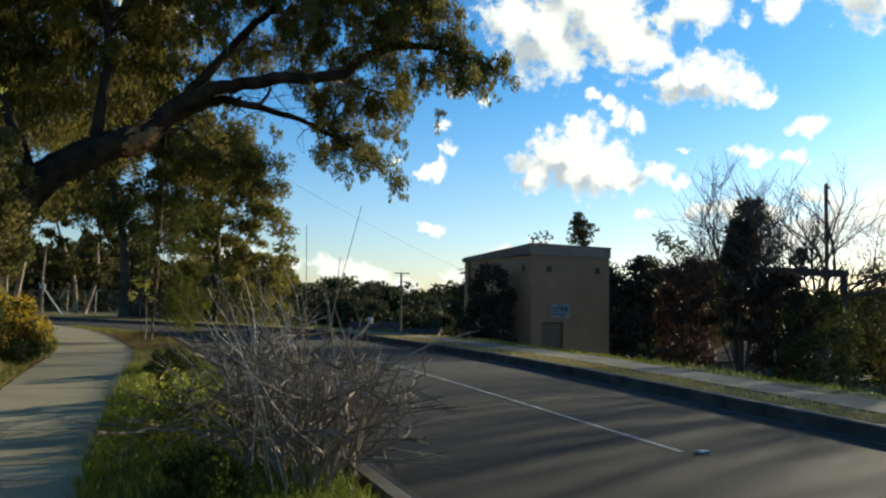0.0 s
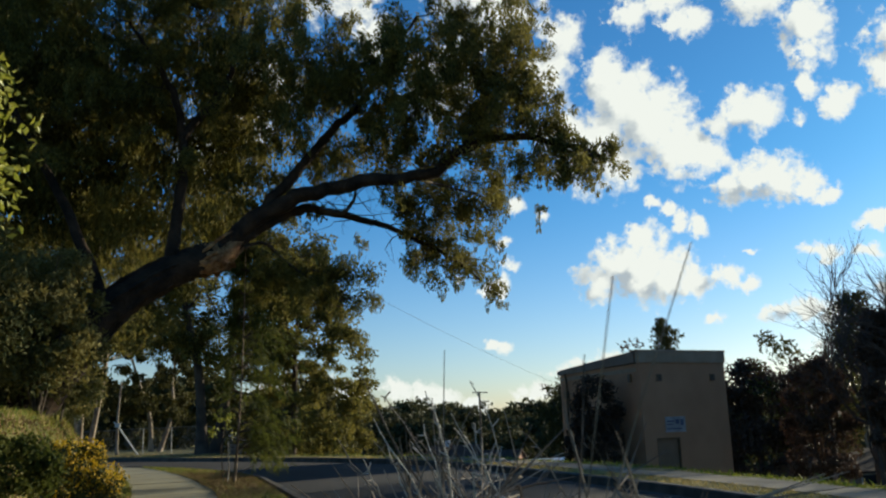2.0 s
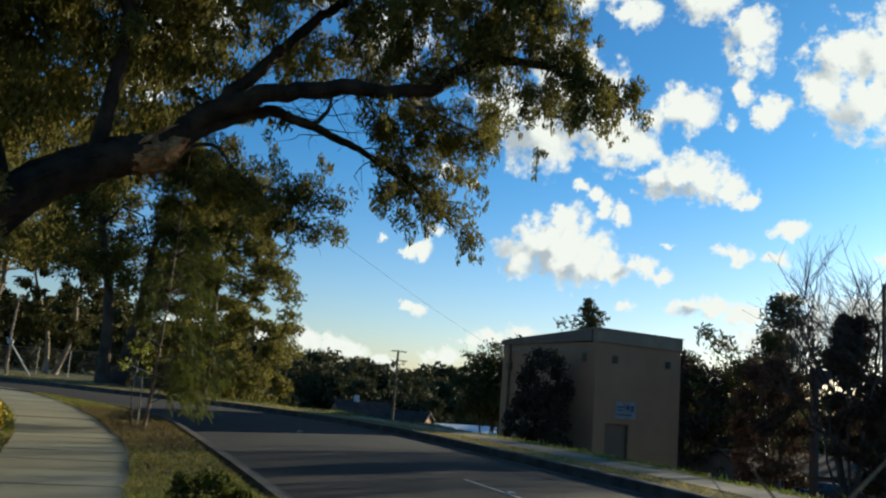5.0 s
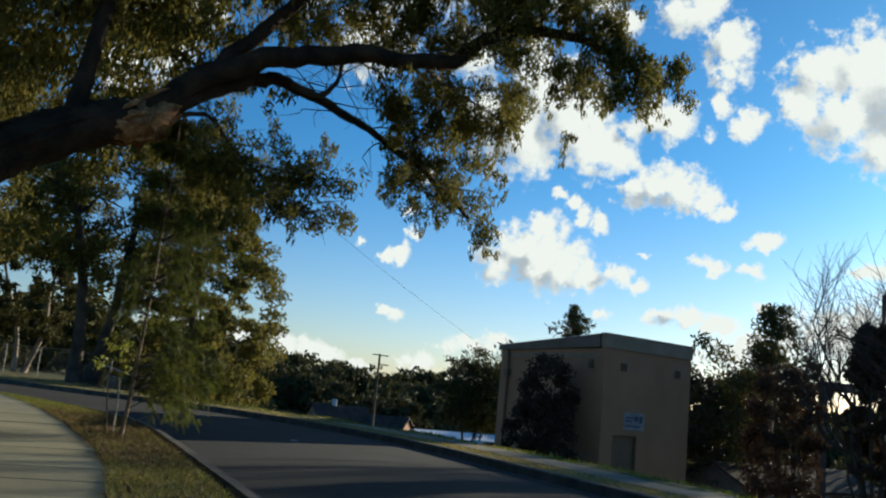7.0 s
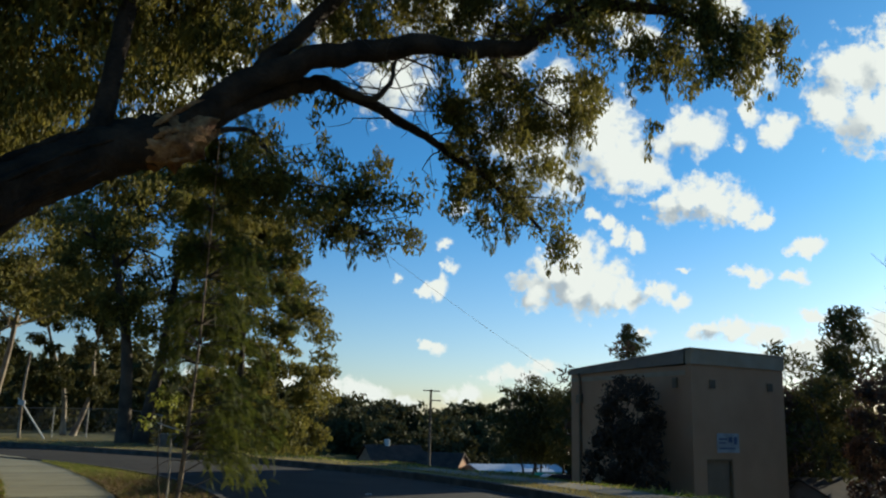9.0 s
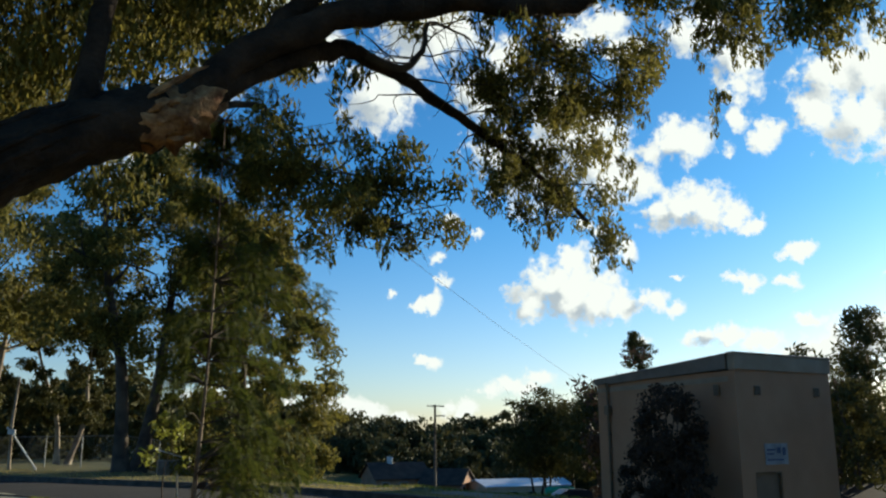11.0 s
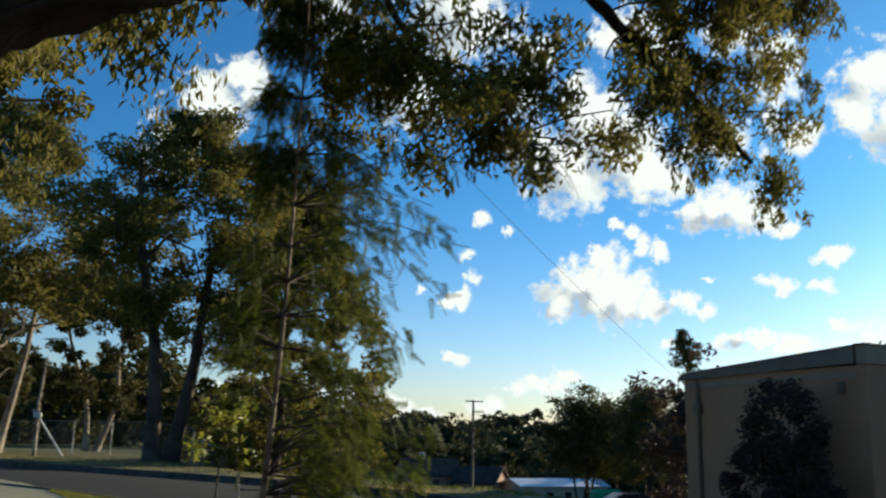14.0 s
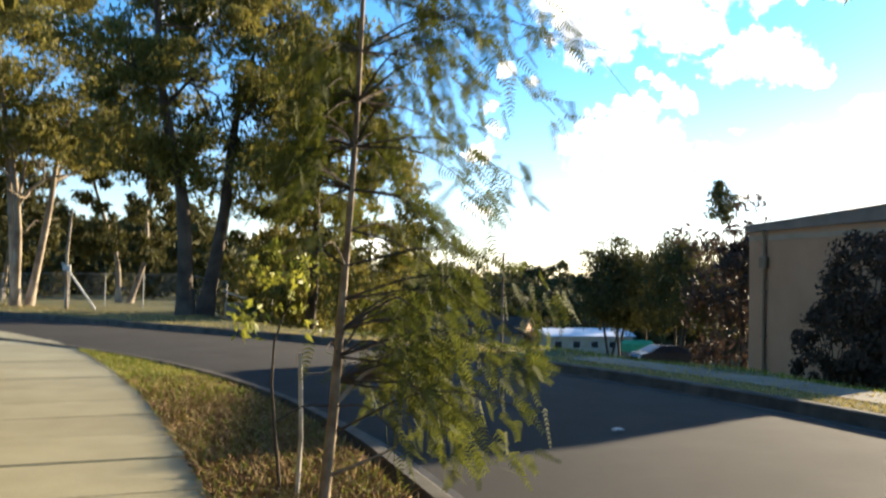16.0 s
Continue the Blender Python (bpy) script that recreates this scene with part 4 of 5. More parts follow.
    # heavy dark bunches behind the trunk and the first limbs
    for k in range(92):
        m = np.array([r.uniform(-6.5, 1.7), r.uniform(25.2, 29), r.uniform(6.8, 13.0)])
        for q in range(7):
            c = m + r.normal(size=3) * np.array([0.6, 0.5, 0.4])
            hang(r, crown, c, int(r.uniform(70, 110)), r.uniform(0.35, 0.6), (0.19, 0.06), (1, 1, 0.9), 0.6)
    # low skirts around the trunk's far side
    for k in range(120):
        c = np.array([r.uniform(-8.0, 0.2), r.uniform(24.9, 28.5), r.uniform(4.6, 11)])
        hang(r, crown, c, int(r.uniform(120, 190)), r.uniform(0.4, 0.7), (0.15, 0.04), (1, 1, 1), 0.6)
    part("crown", crown, M["gum"], t)


great_gum()


# the staked sapling by the kerb
def sapling():
    r = np.random.default_rng(5)
    x, y = 1.13, 25.6
    z = gz(x, y)
    t = thing("wattle_sapling", "slender young wattle with feathery drooping leaves beside the kerb", "tree", (x, y, z))
    line = smooth_line([(x, y, z - 0.05), (x + 0.06, y, z + 0.7), (x + 0.1, y + 0.02, z + 1.4), (x + 0.15, y, z + 2.4), (x + 0.19, y, z + 3.8), (x + 0.22, y, z + 6.1)], 20)
    part("trunk", Build().tube(line, np.linspace(0.046, 0.009, 20), 8, True, 0.04, r), M["bark_sap"], t, smooth=True)
    part("limb", Build().tube(smooth_line([line[4], line[4] + (0.18, 0, 0.2), line[4] + (0.34, -0.05, 0.3)], 6), np.linspace(0.02, 0.01, 6), 5), M["bark_pale"], t)
    part("limb", Build().tube(smooth_line([line[1] + (0, 0, 0.1), line[2] + (0.2, -0.1, 0.0), line[2] + (0.45, -0.15, 0.12)], 6), np.linspace(0.016, 0.008, 6), 5), M["bark_pale"], t)
    wood, fern = Build(), Build()
    for k in range(250):
        i = r.integers(3, 20) if k % 3 == 0 else (r.integers(3, 9) if k % 3 == 1 else r.integers(11, 20))
        s = line[i]
        a = r.uniform(0, 2 * math.pi)
        if s[2] < z + 2.0 and (math.cos(a) < 0.35 or s[2] < z + 0.9) and k % 9:
            continue
        hgt = (s[2] - z) / 6.2
        reach = (1.5 if hgt < 0.62 else 1.15) * r.uniform(0.45, 1.0) * (0.75 + 0.35 * math.cos(a))
        e = s + np.array([math.cos(a) * reach, math.sin(a) * reach * 0.9, r.uniform(-0.6, 0.4) * reach])
        mid = (s + e) / 2 + np.array([0, 0, 0.15 * reach])
        tw = smooth_line([s, mid, e], 7)
        wood.tube(tw, np.linspace(0.010, 0.003, 7), 4, cap=False)
        # fronds hang from the outer half of each twig
        for q in range(26):
            c = tw[r.integers(3, 7)] + r.normal(size=3) * 0.07
            if abs(c[0] - line[i][0]) < (0.26 if c[2] < z + 3 else 0.16) and c[1] < y + 0.1:
                continue
            if c[0] < line[i][0] and r.uniform() < (0.96 if c[2] < z + 1.5 else 0.6 if c[2] < z + 2.4 else 0):
                continue
            d = np.array([math.cos(a) * 0.5, math.sin(a) * 0.5, -0.75]) + r.normal(size=3) * 0.45
            d /= np.linalg.norm(d)
            L = r.uniform(0.13, 0.26)
            k2 = 9
            u = np.linspace(0.05, 1, k2)[:, None]
            stem = c + d * L * u
            side = np.cross(d, r.normal(size=3))
            side /= np.linalg.norm(side)
            for sg in (1, -1):
                tip = stem + side * sg * 0.042 * (1.1 - u * 0.6) + d * 0.02
                fern.quads(np.stack([stem - d * 0.0065, tip - d * 0.003, tip + d * 0.003, stem + d * 0.0065], 1))
    tagged(part("twig", wood, M["bark_dark"], t), kind="stuff")
    part("foliage", fern, M["wattle"], t)
    s = thing("stake", "pale weathered wooden stake beside the sapling", "stake", (1.0, 25.95, gz(1.0, 25.95)))
    part("post", Build().tube([(1.0, 25.95, 0.3), (1.02, 25.93, 0.9), (1.0, 25.95, 1.5)], [0.02, 0.018, 0.016], 6), M["stake"], s)
    part("tie", Build().tube([(1.0, 25.95, 1.35), (1.2, 26.15, 1.33), (1.42, 26.38, 1.35)], 0.008, 5), M["dark"], s)


sapling()

# leafy weeds round the sapling's foot and the low green growth at its side
shrub("leafy green weed growing round the stake", (0.85, 26.2), 1.9, 0.4, 31, "bright", (0.07, 0.03), 12, 14, "weed", 0.6, stems=1)


# the bare thorny bush by the path
def bare_bush(x, y, seed, n, tall, wide, label):
    r = np.random.default_rng(seed)
    z = gz(x, y) - 0.03
    t = thing("bare_bush", label, "shrub", (x, y, z))
    for g in range(n):
        b = Build()
        a = r.uniform(0, 2 * math.pi)
        q = wide * math.sqrt(r.uniform(0.02, 1))
        h = tall * r.uniform(0.45, 1.0) * (1.1 - 0.55 * q / wide)
        s = np.array([x + math.cos(a) * q * 0.25, y + math.sin(a) * q * 0.25, z])
        e = np.array([x + math.cos(a) * q, y + math.sin(a) * q, z + h])
        mid = s * 0.45 + e * 0.55 + np.array([0, 0, h * 0.16]) + r.normal(size=3) * 0.08
        line = smooth_line([s, mid + r.normal(size=3) * 0.12, e], 8) + r.normal(size=(8, 3)) * 0.035
        line[0] = s
        b.tube(line, np.linspace(0.017, 0.006, 8) * r.uniform(0.6, 1.25), 5, cap=False)
        for m in range(r.integers(4, 9)):
            i = r.integers(2, 8)
            d = (line[min(i + 1, 7)] - line[i - 1]) / np.linalg.norm(line[min(i + 1, 7)] - line[i - 1]) + r.normal(size=3) * np.array([0.9, 0.9, 0.7])
            L = r.uniform(0.12, 0.4)
            p = line[i]
            l2 = np.array([p, p + d * L * 0.5 + r.normal(size=3) * 0.02, p + d * L + r.normal(size=3) * 0.05])
            b.tube(l2, [0.009, 0.0065, 0.003], 4, cap=False)
            for w in range(2):
                d2 = d + r.normal(size=3) * 0.7
                b.tube([l2[1], l2[1] + d2 * L * 0.45], [0.005, 0.0025], 3, cap=False)
        part("stem", b, M["twig"], t)
    return t


bare_bush(1.5, 7.6, 41, 50, 1.45, 1.35, "leafless grey thorny bush on the grass verge")
bare_bush(1.4, 6.6, 42, 26, 1.7, 0.9, "leafless grey thorny bush on the grass verge")
# tall whips that stand out above it
t = thing("bare_sucker", "tall thin leafless shoots rising from the thorny bush", "shrub", (1.45, 6.9, gz(1.45, 6.9)))
for k, (dx, dy, h) in enumerate(((0.05, -1.62, 2.16), (-0.36, -1.8, 2.0))):
    z = gz(1.45, 6.9)
    part("shoot", Build().tube(smooth_line([(1.3, 6.5, z), (1.35 + dx * 0.4, 6.7 + dy * 0.5, z + h * 0.55), (1.4 + dx, 6.9 + dy, z + h)], 9), np.linspace(0.0055, 0.002, 9), 5), M["twig"], t)

r = np.random.default_rng(46)
for k in range(30):
    x0, y0 = 1.45 + r.uniform(-0.5, 0.5), 6.9 + r.uniform(-0.5, 0.5)
    x1, y1, h = x0 + r.uniform(-0.75, 0.2), y0 + r.uniform(-0.4, 0.5), r.uniform(1.2, 1.8)
    z = gz(x0, y0)
    line = smooth_line([(x0, y0, z), (x0 * 0.75 + x1 * 0.25 + r.normal() * 0.05, y0 * 0.6 + y1 * 0.4, z + h * 0.45), (x0 * 0.35 + x1 * 0.65, y0 * 0.3 + y1 * 0.7, z + h * 0.8), (x1, y1, z + h)], 16) + r.normal(size=(16, 3)) * 0.006
    line[0] = (x0, y0, z)
    b = Build().tube(line, np.linspace(0.0066, 0.0024, 16), 5, True, 0.2, r)
    for m in range(14):
        i = r.integers(3, 16)
        b.tube([line[i], line[i] + (line[i] - line[i - 1]) * 0.12 + r.normal(size=3) * 0.02], [0.004, 0.0025], 4, cap=True)
    if k % 3 == 0:
        i = r.integers(5, 10)
        d = line[i + 2] - line[i] + r.normal(size=3) * 0.08
        b.tube(smooth_line([line[i], line[i] + d * 1.2, line[i] + d * 2.2 + np.array([0, 0, 0.12])], 7), np.linspace(0.006, 0.0025, 7), 5)
    # two in three take the pale stake colour, standing in for sunlight
    part("shoot", b, M["stake"] if k % 3 else M["twig"], t)

# shrubs on the near bank
shrub("rounded shrub covered in yellow blossom beside the path", (-1.75, 17.5), 1.05, 0.66, 51, "darkleaf", (0.07, 0.03), 90, 70, "flowering_shrub", flower="yellow")
shrub("low dark green shrub on the bank", (-2.3, 14.8), 0.6, 0.7, 52, "wattle", (0.08, 0.03), 60, 60)
shrub("tall shrub with bright sunlit leaves overhanging the path", (-2.25, 7.3), 4.6, 1.15, 53, "bright", (0.052, 0.024), 170, 130, "tall_shrub", 0.56, stems=6)
for k, (x, y, h, rr) in enumerate(((-4.2, 21.5, 2.6, 1.6), (-5.4, 24.5, 3.6, 2.0), (-3.8, 27.5, 2.4, 1.5), (-4.6, 31, 3.2, 1.8), (-7.0, 19.5, 3.5, 2.2), (-5.0, 17.8, 1.5, 1.1), (-6.0, 35.5, 3.4, 2.0), (-3.0, 22.2, 3.4, 1.15), (-4.6, 21.6, 4.2, 1.5), (-3.0, 25.2, 3.0, 1.1))):
    shrub("dense dark olive shrub on the bank", (x, y), h, rr, 60 + k, "olive" if k % 3 else "darkleaf", (0.12, 0.042), 85, 85, bottom=0.15, droop=0.4)

# trees along the near side and behind the bend
G1 = "gums behind the bend"
gum("slender pale-barked eucalypt leaning on the bank", (-5.0, 34.4), 15.5, 3.4, 71, (0.26, 0.075), 130, 70, 1, (0.8, 0.2), low=0.45, radius=0.22, leafmat="gum")
gum("slender eucalypt with dark foliage on the bank", (-7.5, 30), 14, 3.6, 72, (0.26, 0.075), 120, 70, 1, low=0.3, radius=0.2, leafmat="gum")
gum("eucalypt clump with three white stems across the road", (-6.5, 66.5), 18.0, 6.3, 73, (0.34, 0.1), 240, 80, 3, low=0.38, radius=0.38, group=G1, leafmat="gum")
gum("broad shady eucalypt with red-brown trunk beyond the kerb", (1.5, 57.0), 15.8, 5.4, 74, (0.30, 0.09), 260, 85, 2, low=0.33, radius=0.5, bark="bark_dark", group=G1, leafmat="gum", offset=(0.6, 0))
gum("leafy eucalypt with foliage hanging to the ground", (6.6, 59.0), 14.0, 4.6, 75, (0.32, 0.095), 270, 85, 1, low=0.05, radius=0.28, bark="bark_dark", group=G1, leafmat="gum", offset=(1.0, 0))
gum("tall eucalypt in the row behind the bend", (-15, 72), 18, 5.5, 76, (0.36, 0.11), 170, 70, 2, low=0.3, radius=0.4, group=G1, leafmat="gum")
gum("eucalypt set back from the bend", (-2.0, 78), 11, 4.0, 77, (0.36, 0.11), 120, 70, 2, low=0.25, radius=0.3, group=G1)
gum("eucalypt set back from the bend", (-11.0, 88), 13, 4.5, 78, (0.4, 0.12), 120, 70, 2, low=0.2, radius=0.3, group=G1)

# dark shrub against the building's side
WS = "dark leafy shrub growing against the rendered wall"
shrub(WS, (16.8, 36.5), 4.6, 1.15, 81, "gum_red", (0.13, 0.06), 75, 70, "wall_shrub", 0.1)
shrub(WS, (16.5, 35.5), 3.2, 0.95, 82, "gum_red", (0.13, 0.06), 50, 70, "wall_shrub", 0.05)
shrub(WS, (16.9, 37.8), 2.9, 0.9, 83, "gum_red", (0.13, 0.06), 42, 70, "wall_shrub", 0.05)

# trees on the lower ground to the east
E1 = "trees below the road"
gum("tall eucalypt with a broken crown beyond the building", (59.3, 67), 18, 3.4, 91, (0.4, 0.1), 120, 50, 1, low=0.4, group=E1, radius=0.35, clump_r=1.3)
gum("tall bare-topped eucalypt above the far trees", (59.2, 100.4), 21.0, 1.35, 92, (0.34, 0.12), 80, 20, 1, low=0.79, group=E1, radius=0.26, clump_r=0.75)
gum("thin tall eucalypt far behind the trees", (76, 78), 16.5, 1.6, 93, (0.5, 0.15), 24, 40, 1, low=0.86, group=E1, radius=0.15)
r = np.random.default_rng(99)
for k, (x, y, h, s) in enumerate(((40, 57, 9.0, 3.6), (44, 54.5, 9.2, 3.8), (36.5, 58, 8.0, 3.2), (48, 60, 9.5, 4.0), (33, 62, 8.0, 3.4), (44.5, 98, 12.5, 4.2), (50, 95, 13.0, 4.5), (47.5, 101, 12.0, 4.0), (55, 92, 12, 4.5), (46, 88, 11, 3.8), (52, 104, 12, 4), (62, 84, 12, 5), (54, 40, 9, 4.2), (60, 46, 10, 5), (57, 33, 9, 4.5), (64, 56, 11, 5))):
    gum("dark eucalypt in the belt of trees below the road", (x, y), h, s, 100 + k, (0.40, 0.10), 130, 34, 1 + k % 2, low=0.12 if k < 5 or k > 11 else 0.3, group=E1, radius=0.2, clump_r=s * 0.3, bark="bark_dark", leafmat="gum_red" if k in (0, 2, 4, 12, 14) else "gum_far")
shrub("dark russet-leaved tree beside the rendered building", (26.4, 34.3), 5.8, 1.5, 87, "gum_red", (0.22, 0.07), 90, 60, "evergreen_tree", 0.15, "tree", droop=0.4)
shrub("large dark evergreen shrub on the verge slope", (28.3, 28.0), 4.4, 1.7, 85, "darkleaf", (0.24, 0.07), 64, 46, "evergreen_tree", 0.15, "tree", droop=0.4)
shrub("dark evergreen beside the bare tree", (25.9, 29.8), 7.3, 0.95, 84, "gum_red", (0.24, 0.08), 90, 80, "evergreen_tree", 0.3, "tree", droop=0.4)


shrub("dark rounded evergreen under the bare tree", (27.6, 29.2), 5.2, 1.3, 86, "gum_red", (0.22, 0.07), 80, 55, "evergreen_tree", 0.2, "tree", droop=0.4)


def bare_tree():
    r = np.random.default_rng(17)
    x, y = 28.9, 30.2
    z = gz(x, y) - 0.1
    t = thing("bare_tree", "wide leafless winter tree with many fine grey twigs", "tree", (x, y, z), "bare trees below the road")
    ends = []
    part("trunk", Build().tube(smooth_line([(x, y, z), (x + 0.1, y, z + 1.2), (x, y + 0.1, z + 2.4)], 7), np.linspace(0.32, 0.24, 7), 9), M["bark_dark"], t, smooth=True)
    for k in range(9):
        a = k * 0.7 + r.uniform(0, 0.4)
        b = Build()
        grow(r, b, np.array([x, y + 0.1, z + 1.6 + 0.1 * k]), np.array([math.cos(a) * 1.0, math.sin(a) * 1.0, 0.8 + 0.25 * (k % 3)]), r.uniform(3.5, 4.4), 0.14, 4, ends, 4, 0.62, 0.14, (3, 6), 0.09)
        part("limb", b, M["twig_dark"], t)
    return t


bare = bare_tree()
# unseen copies beyond the view, added to cast branch shade across the asphalt
for x, y, turn in ((31.5, 19.5, 70), (35.5, 13.0, 160)):
    copy_thing(bare, pose(x, y, gz(x, y) - 0.1, 0, 0, turn) @ Matrix.Scale(1.05, 4))

# two eucalypts out of view, added so their crowns dapple the near road
for x, y, h, sp, seed in ((32.0, 13.5, 10.5, 3.0, 121), (35.0, 8.5, 11.5, 3.4, 122)):
    gum("unseen open-crowned eucalypt added on the slope to shade the road", (x, y), h, sp, seed, (0.3, 0.09), 75, 50, 1, low=0.45, group=E1, radius=0.2, clump_r=0.8)

# ---------------------------------------------------------------- woods on the far slopes
def woods(name, label, spots, leafmat, leaf, seed, per=26):
    r = np.random.default_rng(seed)
    b = Build()
    for x, y, h, w in spots:
        z = gz(x, y)
        for k in range(16):
            u = r.uniform(0.05, 1)
            a, q = r.uniform(0, 2 * math.pi), math.sqrt(r.uniform(0, 1))
            wide = w * (1 - 0.55 * u ** 2)
            hang(r, b, np.array([x + math.cos(a) * wide * q, y + math.sin(a) * wide * q, z + h * u]), per, w * r.uniform(0.3, 0.5), leaf, (1, 1, 0.75), 0.3)
    tagged(b.make(name, M[leafmat]), label, "woodland", kind="stuff")


r = np.random.default_rng(3)
spots = []
for k in range(300):
    az = radians(r.uniform(-22, 66))
    d = r.uniform(180, 270)
    spots.append((math.sin(az) * d, math.cos(az) * d, r.uniform(6, 9.5) + (3 if r.uniform() < 0.12 else 0), r.uniform(5, 8)))
woods("woodland", "dark wooded hillside of eucalypts in the distance", spots, "wood_far", (1.6, 0.8), 4, 34)
spots = []
for k in range(85):
    az = radians(r.uniform(16, 62))
    d = r.uniform(125, 185)
    x, y = math.sin(az) * d, math.cos(az) * d
    if az < radians(33) and d < 172:
        continue
    spots.append((x, y, r.uniform(7, 11.5), r.uniform(3.2, 5)))
woods("woodland", "olive woodland behind the houses", spots, "wood_far", (1.2, 0.55), 5, 34)
spots = []
for k in range(90):
    az = radians(r.uniform(-30, 10))
    d = r.uniform(95, 150)
    spots.append((math.sin(az) * d, math.cos(az) * d, r.uniform(6, 9.5), r.uniform(3, 4.5)))
woods("woodland", "dark woodland beyond the bend of the road", spots, "gum_far", (1.0, 0.45), 6, 34)
spots = [(r.uniform(66, 120), r.uniform(-40, 70), r.uniform(5, 7.5), r.uniform(3.5, 5)) for k in range(34)]
woods("woodland", "dark woodland below the road", spots, "gum_red", (0.7, 0.25), 8)


# ---------------------------------------------------------------- houses and sheds
def house(label, x, y, wx, wy, wall_h, rise, wallmat, roofmat, name="house", gable="y", windows=2, chimney=False, yaw=0.0):
    """A small house with a pitched roof, its ridge along gable's axis, fascias, windows with frames."""
    z = gz(x, y)
    t = thing(name, label, "house", (x, y, z))
    hx, hy = wx / 2, wy / 2
    part("wall", Build().box((x - hx, y - hy, z - 0.5), (x + hx, y + hy, z + wall_h)), M[wallmat], t)
    o = 0.45
    r = Build()
    e = z + wall_h
    if gable == "y":
        v = [(x - hx - o, y - hy - o, e - 0.1), (x, y - hy - o, e + rise), (x + hx + o, y - hy - o, e - 0.1), (x - hx - o, y + hy + o, e - 0.1), (x, y + hy + o, e + rise), (x + hx + o, y + hy + o, e - 0.1)]
        part("gable_wall", Build().add([(x - hx, y - hy, e), (x + hx, y - hy, e), (x, y - hy, e + rise * hx / (hx + o)), (x - hx, y - hy + 0.2, e), (x + hx, y - hy + 0.2, e), (x, y - hy + 0.2, e + rise * hx / (hx + o))], [(0, 1, 2), (5, 4, 3), (0, 2, 5, 3), (1, 4, 5, 2)]), M[wallmat], t)
    else:
        v = [(x - hx - o, y - hy - o, e - 0.1), (x - hx - o, y, e + rise), (x - hx - o, y + hy + o, e - 0.1), (x + hx + o, y - hy - o, e - 0.1), (x + hx + o, y, e + rise), (x + hx + o, y + hy + o, e - 0.1)]
        part("gable_wall", Build().add([(x - hx, y - hy, e), (x - hx, y + hy, e), (x - hx, y, e + rise * hy / (hy + o)), (x - hx + 0.2, y - hy, e), (x - hx + 0.2, y + hy, e), (x - hx + 0.2, y, e + rise * hy / (hy + o))], [(2, 1, 0), (3, 4, 5), (0, 3, 5, 2), (1, 2, 5, 4)]), M[wallmat], t)
    v2 = [(a, b2, c - 0.14) for a, b2, c in v]
    r.add(v + v2, [(0, 1, 4, 3), (1, 2, 5, 4), (9, 10, 7, 6), (10, 11, 8, 7), (0, 6, 7, 1), (1, 7, 8, 2), (4, 10, 9, 3), (5, 11, 10, 4), (3, 9, 6, 0), (2, 8, 11, 5)])
    roof = part("roof", r, M[roofmat], t)
    if chimney:
        part("chimney", Build().box((x - hx * 0.3, y - 0.5, e + rise * 0.4), (x - hx * 0.3 + 0.8, y + 0.4, e + rise + 0.9), 0.05), M["white"], roof)
    for k in range(windows):
        wxp = x - hx + wx * (k + 0.5) / windows
        w = part("window", Build().box((wxp - 0.7, y - hy - 0.04, z + 0.9), (wxp + 0.7, y - hy - 0.005, z + min(2.1, wall_h - 0.3))), M["white"], t)
        part("pane", Build().box((wxp - 0.62, y - hy - 0.06, z + 0.98), (wxp + 0.62, y - hy - 0.045, z + min(2.02, wall_h - 0.38))), M["glass"], w)
    t.rotation_euler[2] = math.radians(yaw)
    return t


house("brick house with a tiled gable among the trees", 56.0, 152.5, 8.0, 7, 2.4, 2.4, "brick", "tile", gable="y", yaw=50)
house("dark-roofed brick house behind the utility pole", 48.5, 158, 9.5, 9, 2.7, 2.5, "brick", "tile", gable="x", chimney=True, windows=3)
house("long low cream-brick building with a white metal roof", 65.5, 147, 13, 8, 3.0, 0.9, "brick_pale", "white_roof", "long_building", "x", 4)
house("long low building with a pale grey metal roof", 72, 153, 12, 7, 3.4, 1.0, "brick_pale", "white_roof", "long_building", "x", 3)
house("dark workshop shed with a low pale-edged roof", 47, 54, 12, 6, 2.1, 1.2, "roof_sheet", "tile", "shed", "x", 2)


def little_shed():
    x, y = 3.6, 58.5
    z = gz(x, y)
    t = thing("garden_shed", "small pale green sheet-metal shed with a sloping roof", "shed", (x, y, z))
    part("wall", Build().box((x - 0.75, y - 0.6, z), (x + 0.75, y + 0.6, z + 0.95)), M["grey"], t)
    part("roof", Build().add([(x - 0.85, y - 0.7, z + 1.5), (x + 0.85, y - 0.7, z + 0.96), (x + 0.85, y + 0.7, z + 0.96), (x - 0.85, y + 0.7, z + 1.5), (x - 0.85, y - 0.7, z + 1.45), (x + 0.85, y - 0.7, z + 0.91), (x + 0.85, y + 0.7, z + 0.91), (x - 0.85, y + 0.7, z + 1.45)], [(0, 1, 2, 3), (7, 6, 5, 4), (0, 4, 5, 1), (1, 5, 6, 2), (2, 6, 7, 3), (3, 7, 4, 0)]), M["white_roof"], t)
    part("door", Build().box((x - 0.3, y - 0.63, z + 0.05), (x + 0.4, y - 0.605, z + 0.9)), M["grey"], t)


little_shed()


